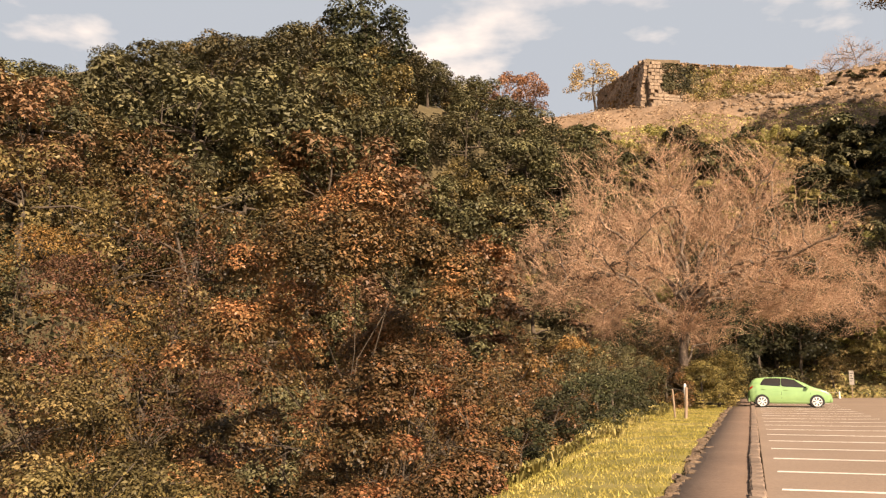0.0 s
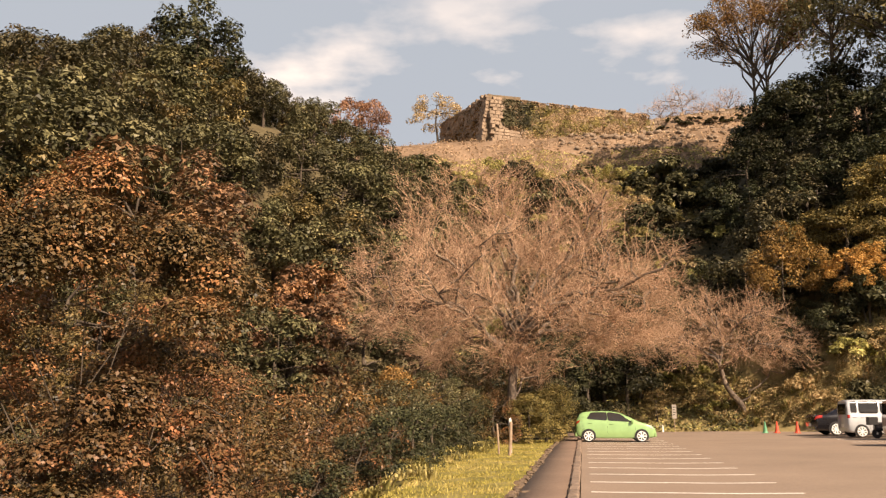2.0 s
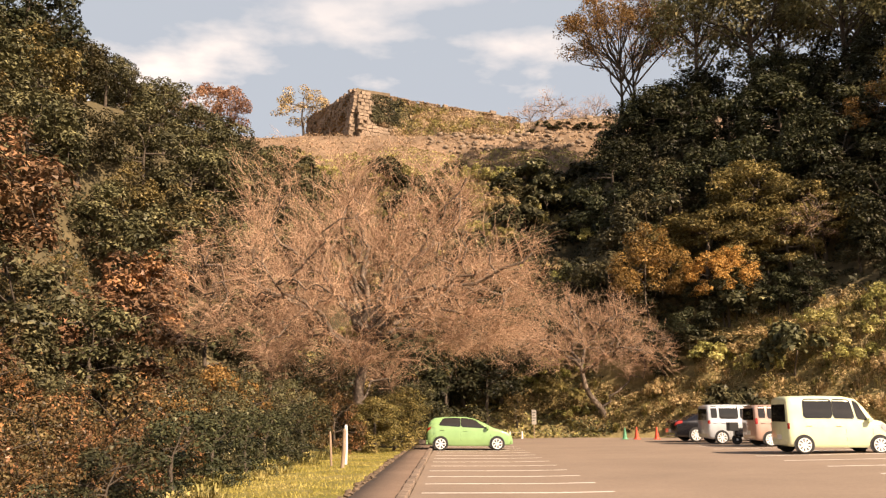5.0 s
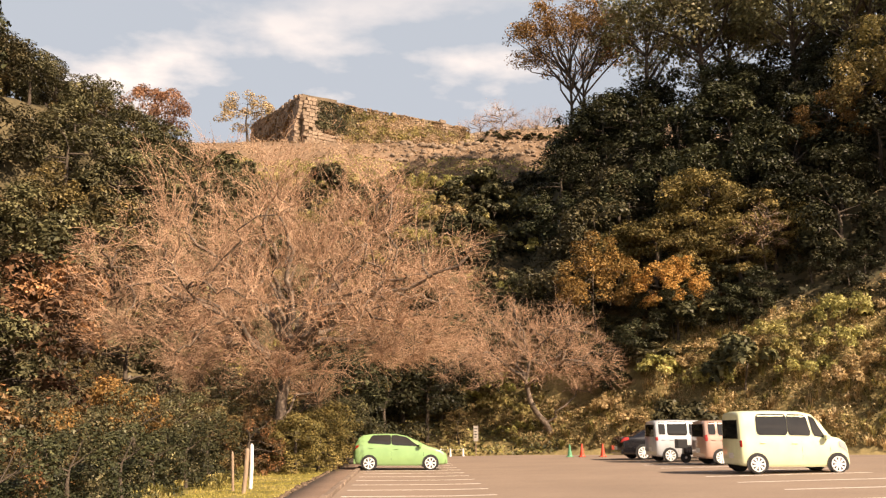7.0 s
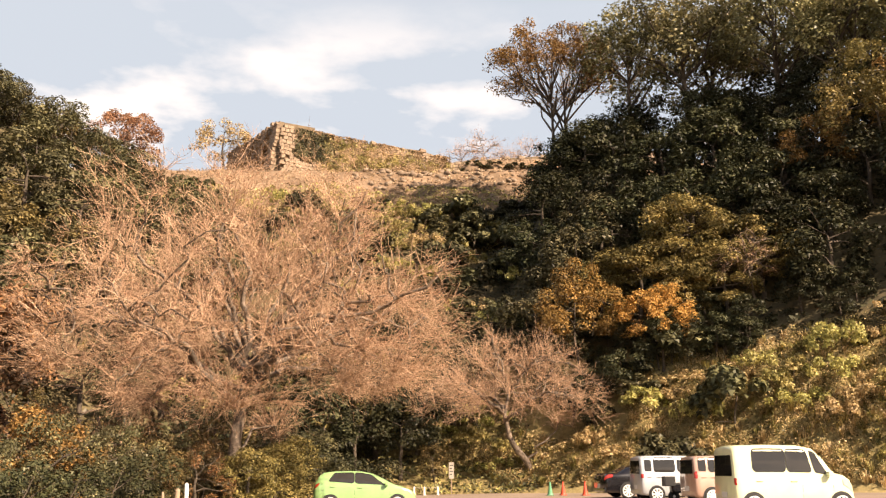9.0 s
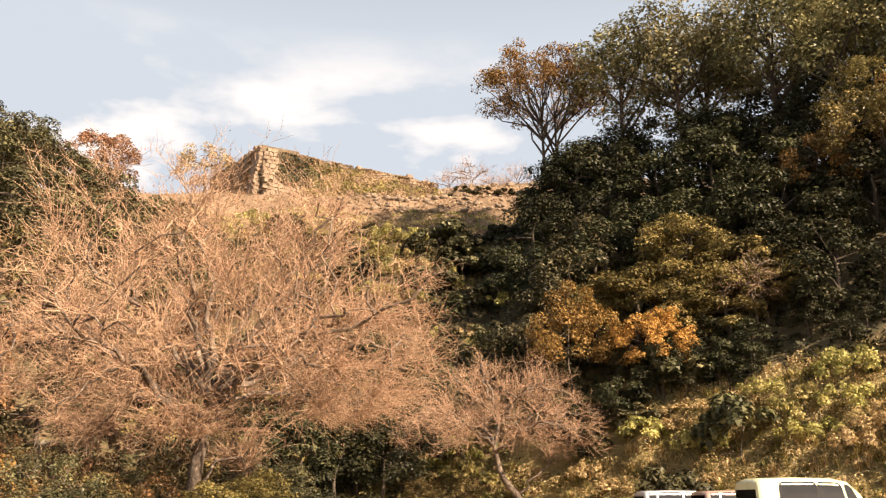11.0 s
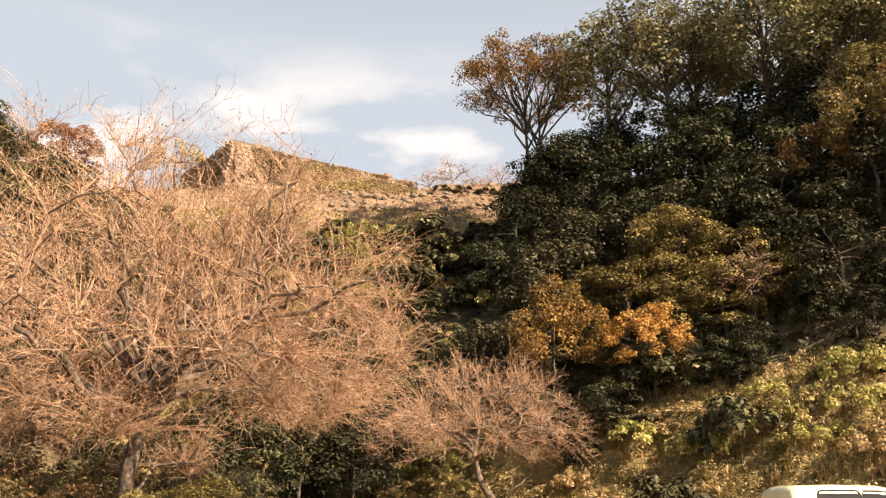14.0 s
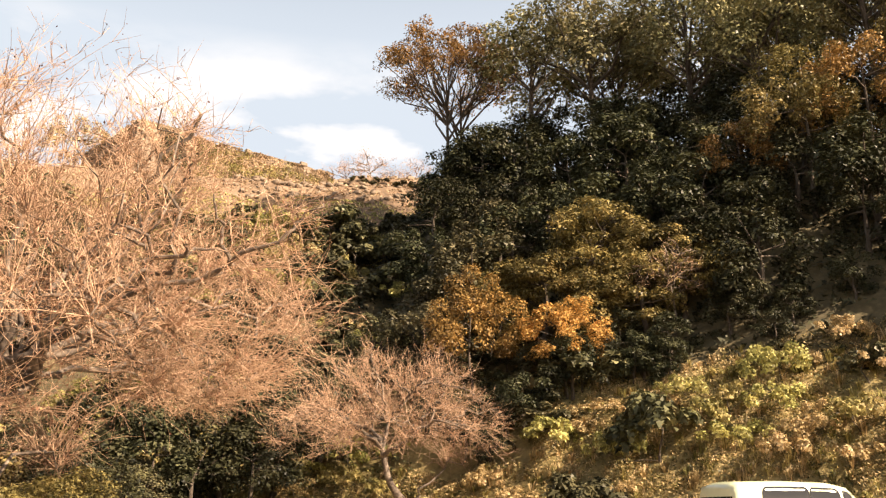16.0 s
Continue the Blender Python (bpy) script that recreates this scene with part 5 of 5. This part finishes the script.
HATCH = CarShape(3.90, 1.69, [(0.0, 0.42, 0.86, 0.90, 0.80, 0.70), (0.02, 0.30, 0.98, 1.10, 0.90, 0.75), (0.055, 0.24, 1.02, 1.32, 0.96, 0.77), (0.1, 0.22, 1.025, 1.43, 0.985, 0.76), (0.2, 0.2, 1.01, 1.475, 1.0, 0.75), (0.34, 0.19, 0.985, 1.49, 1.0, 0.75),
                              (0.46, 0.19, 0.965, 1.475, 1.0, 0.75), (0.57, 0.19, 0.95, 1.39, 1.0, 0.76), (0.68, 0.19, 0.94, 1.20, 1.0, 0.78), (0.785, 0.2, 0.93, 0.985, 0.99, 0.82), (0.87, 0.21, 0.86, 0.895, 0.97, 0.80), (0.945, 0.22, 0.765, 0.79, 0.91, 0.70), (0.985, 0.25, 0.65, 0.67, 0.81, 0.60), (1.0, 0.34, 0.53, 0.55, 0.70, 0.52)])
SEDAN = CarShape(4.70, 1.78, [(0.0, 0.40, 0.88, 0.92, 0.80, 0.66), (0.03, 0.26, 1.0, 1.04, 0.92, 0.72), (0.14, 0.22, 1.0, 1.08, 0.98, 0.74), (0.26, 0.2, 0.99, 1.34, 1.0, 0.72), (0.38, 0.2, 0.97, 1.45, 1.0, 0.72), (0.52, 0.2, 0.95, 1.45, 1.0, 0.72),
                              (0.62, 0.2, 0.94, 1.28, 1.0, 0.74), (0.73, 0.2, 0.93, 0.98, 0.99, 0.8), (0.88, 0.22, 0.82, 0.85, 0.96, 0.76), (0.97, 0.26, 0.68, 0.70, 0.85, 0.64), (1.0, 0.36, 0.56, 0.58, 0.72, 0.55)])


def kei(length, height):
    h = height
    return CarShape(length, 1.475, [(0.0, 0.34, 1.0, h - 0.16, 0.90, 0.80), (0.012, 0.26, 1.01, h - 0.07, 0.965, 0.84), (0.05, 0.22, 1.01, h - 0.02, 1.0, 0.85), (0.3, 0.2, 1.0, h, 1.0, 0.85), (0.58, 0.2, 0.99, h - 0.02, 1.0, 0.84), (0.68, 0.2, 0.985, h - 0.09, 1.0, 0.83),
                                    (0.765, 0.2, 0.98, h - 0.36, 1.0, 0.83), (0.84, 0.2, 1.0, 1.10, 0.99, 0.84), (0.92, 0.22, 0.98, 1.05, 0.975, 0.80), (0.965, 0.24, 0.90, 0.97, 0.93, 0.74), (0.988, 0.28, 0.76, 0.82, 0.88, 0.68), (1.0, 0.36, 0.62, 0.66, 0.82, 0.62)])


def park_cars():
    def ground_z(x):
        return float(lot_z(x))
    build_car(1.72, 48.3, ground_z(1.72), 3, "lime green compact hatchback parked across the stall lines", HATCH, M_green, 0.295, (0.165, 0.815),
              [((0.135, 0.56), (0.395, 0.53), (0.395, 0.80), (0.20, 0.79)), ((0.399, 0.53), (0.725, 0.53), (0.56, 0.80), (0.399, 0.80))], 7,
              ([0.57, 0.63, 0.70, 0.775], 0), (1.02, 1.38, 0.60, 0.54, -1.93, -1.70), ((0.0, 0.38), (0.05, 0.42), (0.06, 0.53), (0.015, 0.51)), ((0.90, 0.42), (0.965, 0.36), (0.955, 0.46), (0.91, 0.49)))
    build_car(14.75, 54.1, ground_z(14.2), 4, "black sedan parked beside the red cone", SEDAN, M_carblack, 0.325, (0.215, 0.795),
              [((0.22, 0.535), (0.40, 0.535), (0.415, 0.80), (0.30, 0.80)), ((0.42, 0.535), (0.68, 0.535), (0.57, 0.80), (0.43, 0.80))], 9,
              ([0.56, 0.62, 0.67, 0.72], 0), None, ((0.0, 0.36), (0.08, 0.40), (0.08, 0.50), (0.01, 0.49)), ((0.88, 0.36), (0.975, 0.30), (0.95, 0.46), (0.88, 0.49)), size=1.05)
    box = [((0.045, 0.55), (0.125, 0.55), (0.125, 0.80), (0.045, 0.80)), ((0.15, 0.535), (0.40, 0.535), (0.40, 0.80), (0.15, 0.80)), ((0.425, 0.535), (0.745, 0.535), (0.655, 0.80), (0.425, 0.80))]
    K = kei(3.395, 1.71)
    build_car(14.8, 50.3, ground_z(14.2), 3, "silver boxy minicar parked in the row", K, M_silver, 0.275, (0.17, 0.87), box, 8,
              ([0.66, 0.70, 0.75, 0.82], 0), (1.02, 1.5, 0.56, 0.54, -1.712, -1.70), ((0.0, 0.38), (0.03, 0.38), (0.03, 0.50), (0.0, 0.50)), ((0.90, 0.36), (0.985, 0.30), (0.97, 0.44), (0.90, 0.49)), size=1.08)
    K2 = kei(3.395, 1.64)
    build_car(15.7, 46.4, ground_z(15.2), 3, "pinkish-brown boxy minicar between two others", K2, M_pink, 0.275, (0.17, 0.87), box, 10,
              ([0.66, 0.70, 0.75, 0.82], 0), (1.02, 1.48, 0.56, 0.54, -1.712, -1.70), ((0.0, 0.38), (0.03, 0.38), (0.03, 0.55), (0.0, 0.55)), ((0.90, 0.36), (0.985, 0.30), (0.97, 0.44), (0.90, 0.49)), size=1.08)
    T = kei(3.395, 1.87)
    one = [((0.155, 0.55), (0.44, 0.55), (0.44, 0.79), (0.16, 0.79)), ((0.444, 0.55), (0.655, 0.55), (0.62, 0.79), (0.444, 0.79)), ((0.675, 0.55), (0.80, 0.55), (0.70, 0.775), (0.64, 0.79))]
    build_car(14.5, 39.4, ground_z(14.0), 2, "pale cream boxy minicar at the end of the row", T, M_cream, 0.285, (0.145, 0.875), one, 9,
              ([0.66, 0.70, 0.76, 0.83], 0), (1.02, 1.58, 0.58, 0.55, -1.715, -1.70), ((0.0, 0.34), (0.018, 0.34), (0.018, 0.46), (0.0, 0.46)), ((0.90, 0.36), (0.985, 0.30), (0.97, 0.44), (0.90, 0.49)), size=1.08)


def park_scooter(x, y):
    """A motor scooter, nose along +x."""
    root = thing("motor_scooter", x, y, float(lot_z(x)), "dark motor scooter with a rear carrier box between two cars", "motor scooter", "", 3)
    for wx in (-0.55, 0.66):
        w = part("wheel", bm_lathe([(0.03, -0.05), (0.13, -0.03), (0.13, 0.03), (0.03, 0.05)], 16, "y"), M_rim, root)
        w.location = (wx, 0, 0.23)
        part("tyre", bm_lathe([(0.13, -0.045), (0.20, -0.05), (0.23, -0.02), (0.23, 0.02), (0.20, 0.05), (0.13, 0.045)], 22, "y"), M_tyre, w)
    part("body", bm_box(-0.68, 0.02, -0.14, 0.14, 0.34, 0.66, 0.09, 3), M_carblack, root)
    part("footboard", bm_box(-0.05, 0.45, -0.16, 0.16, 0.24, 0.34, 0.03, 2), M_black, root)
    shield = part("leg_shield", bm_box(-0.04, 0.04, -0.20, 0.20, -0.32, 0.32, 0.035, 2), M_carblack, root)
    shield.matrix_basis = pose(0.48, 0, 0.62, 0, -14, 0)
    part("seat", bm_box(-0.55, 0.02, -0.13, 0.13, 0.66, 0.75, 0.04, 3), M_black, root)
    part("carrier_box", bm_box(-0.95, -0.52, -0.20, 0.20, 0.62, 1.0, 0.03, 2), M_black, root)
    part("fork", bm_lathe([(0.03, 0.0), (0.03, 0.55)], 10), M_black, root).matrix_basis = pose(0.65, 0, 0.23, 0, -16, 0)
    part("handlebar", bm_lathe([(0.016, -0.32), (0.02, -0.18), (0.016, 0.0), (0.02, 0.18), (0.016, 0.32)], 10, "y"), M_black, root).location = (0.42, 0, 0.96)
    part("headlight", bm_lathe([(0.0, 0.06), (0.05, 0.05), (0.07, 0.0)], 14), M_lampglass, root).matrix_basis = pose(0.54, 0, 0.84, 0, 90, 0)


# ---------------------------------------------------------------- small things


def cone(x, y, mat, label):
    root = thing("traffic_cone", x, y, float(lot_z(x)), label, "traffic cone", "traffic cones")
    part("base", bm_box(-0.19, 0.19, -0.19, 0.19, 0.0, 0.035, 0.012), mat, root)
    part("cone", bm_lathe([(0.155, 0.035), (0.13, 0.1), (0.035, 0.66), (0.028, 0.7), (0.012, 0.705)], 18), mat, root)
    part("band", bm_lathe([(0.093, 0.31), (0.066, 0.46)], 18), M_white, root, "pale reflective band")


def stake(x, y, height, r, mat, label, lean=0.0):
    root = thing("stake", x, y, float(land(x, y)) - 0.1, label, "stake", "verge stakes")
    bm = bm_lathe([(r, 0.0), (r * 1.02, height * 0.5), (r * 0.94, height * 0.96), (r * 0.5, height)], 9)
    for v in bm.verts:
        v.co.x += lean * v.co.z + 0.01 * math.sin(v.co.z * 5 + x)
    part("post", bm, mat, root)


def sign(x, y, w, h, up, label):
    root = thing("sign", x, y, float(land(x, y)), label, "sign")
    part("post", bm_lathe([(0.03, -0.2), (0.03, up)], 8), M_wood, root)
    part("board", bm_box(-w / 2, w / 2, -0.055, -0.03, up - h, up, 0.006), M_board, root)
    for k in range(4):
        part("lettering", bm_box(-w * 0.32, w * 0.32 - 0.05 * (k % 2), -0.0585, -0.0555, up - h * (0.22 + 0.18 * k), up - h * (0.16 + 0.18 * k)), M_black, root)


def small_things():
    cone(11.15, 60.2, M_conegreen, "green plastic traffic cone with a pale band")
    cone(11.8, 60.0, M_red, "red plastic traffic cone beside the bank")
    cone(12.75, 59.0, M_red, "red plastic traffic cone beside the parked cars")
    stake(-2.45, 35.9, 1.4, 0.055, M_white, "white painted post on the verge")
    stake(-2.35, 34.2, 1.3, 0.06, M_wood, "weathered wooden stake on the verge", 0.05)
    stake(-2.8, 35.2, 1.2, 0.035, M_wood, "thin weathered stake on the verge", -0.06)
    sign(6.4, 66.4, 0.3, 0.95, 1.9, "narrow white notice board on a post")
    posts = [(4.2, 66.3), (4.8, 66.35), (5.6, 66.4)]
    fence = thing("rope_fence", 4.2, 66.3, float(lot_z(4.2)), "low rope fence with short white posts", "fence")
    for px, py in posts:
        ob = part("post", bm_lathe([(0.09, -0.1), (0.07, 0.1), (0.04, 0.46), (0.02, 0.5)], 10), M_white, fence)
        ob.location = (px - 4.2, py - 66.3, 0)
    pl = np.array([[[(a[0] * (1 - k) + b[0] * k) - 4.2, (a[1] * (1 - k) + b[1] * k) - 66.3, 0.46 - 0.05 * math.sin(math.pi * k)] for k in np.linspace(0, 1, 7)] for a, b in zip(posts, posts[1:])])
    v, q = tubes(pl, np.full(pl.shape[:2], 0.015), 5)
    part("rope", mesh_from("rope", v, q, mat=M_rope), None, fence)


def build_kerbs():
    kerb = tagged(new("kerb"), "row of worn concrete kerb stones along the car park", "kerb", kind="structure")
    rng = np.random.default_rng(3)
    shapes = []
    for k in range(4):
        bm = bm_box(-0.09, 0.09, -0.285, 0.285, -0.06, 0.095, 0.022)
        for v in bm.verts:
            v.co += Vector(rng.normal(size=3) * 0.008)
        me = bpy.data.meshes.new("kerb_stone")
        bm.to_mesh(me)
        bm.free()
        me.materials.append(M_kerb)
        shapes.append(me)
    for i in range(125):
        st = new("kerb_stone", shapes[rng.integers(4)])
        st.parent = kerb
        st.matrix_basis = pose(0.0 + rng.normal() * 0.012, -8 + i * 0.6, 0.0, 0, rng.normal() * 1.5, rng.normal() * 1.2)
    edge = tagged(new("edging"), "rough stone edging between footpath and verge", "edging", kind="structure")
    rocks = []
    for k in range(5):
        bm = bm_box(-0.12, 0.12, -0.16, 0.16, -0.06, 0.12, 0.04)
        for v in bm.verts:
            v.co += Vector(rng.normal(size=3) * 0.025)
        me = bpy.data.meshes.new("edging_stone")
        bm.to_mesh(me)
        bm.free()
        me.materials.append(M_edge)
        rocks.append(me)
    for i in range(150):
        st = new("edging_stone", rocks[rng.integers(5)])
        st.parent = edge
        st.matrix_basis = pose(-1.08 + rng.normal() * 0.05, 4 + i * 0.36, 0.0, 0, 0, rng.uniform(-30, 30)) @ Matrix.Diagonal((*rng.uniform(0.4, 0.85, 2), rng.uniform(0.25, 0.6), 1))


park_cars()
park_scooter(14.5, 48.3)
plant_cherries()
plant_near()
plant_middle()
plant_hills()
plant_special()
plant_verge_grass()
plant_cover()
plant_creepers()
small_things()
build_rubble()
build_kerbs()
build_castle()
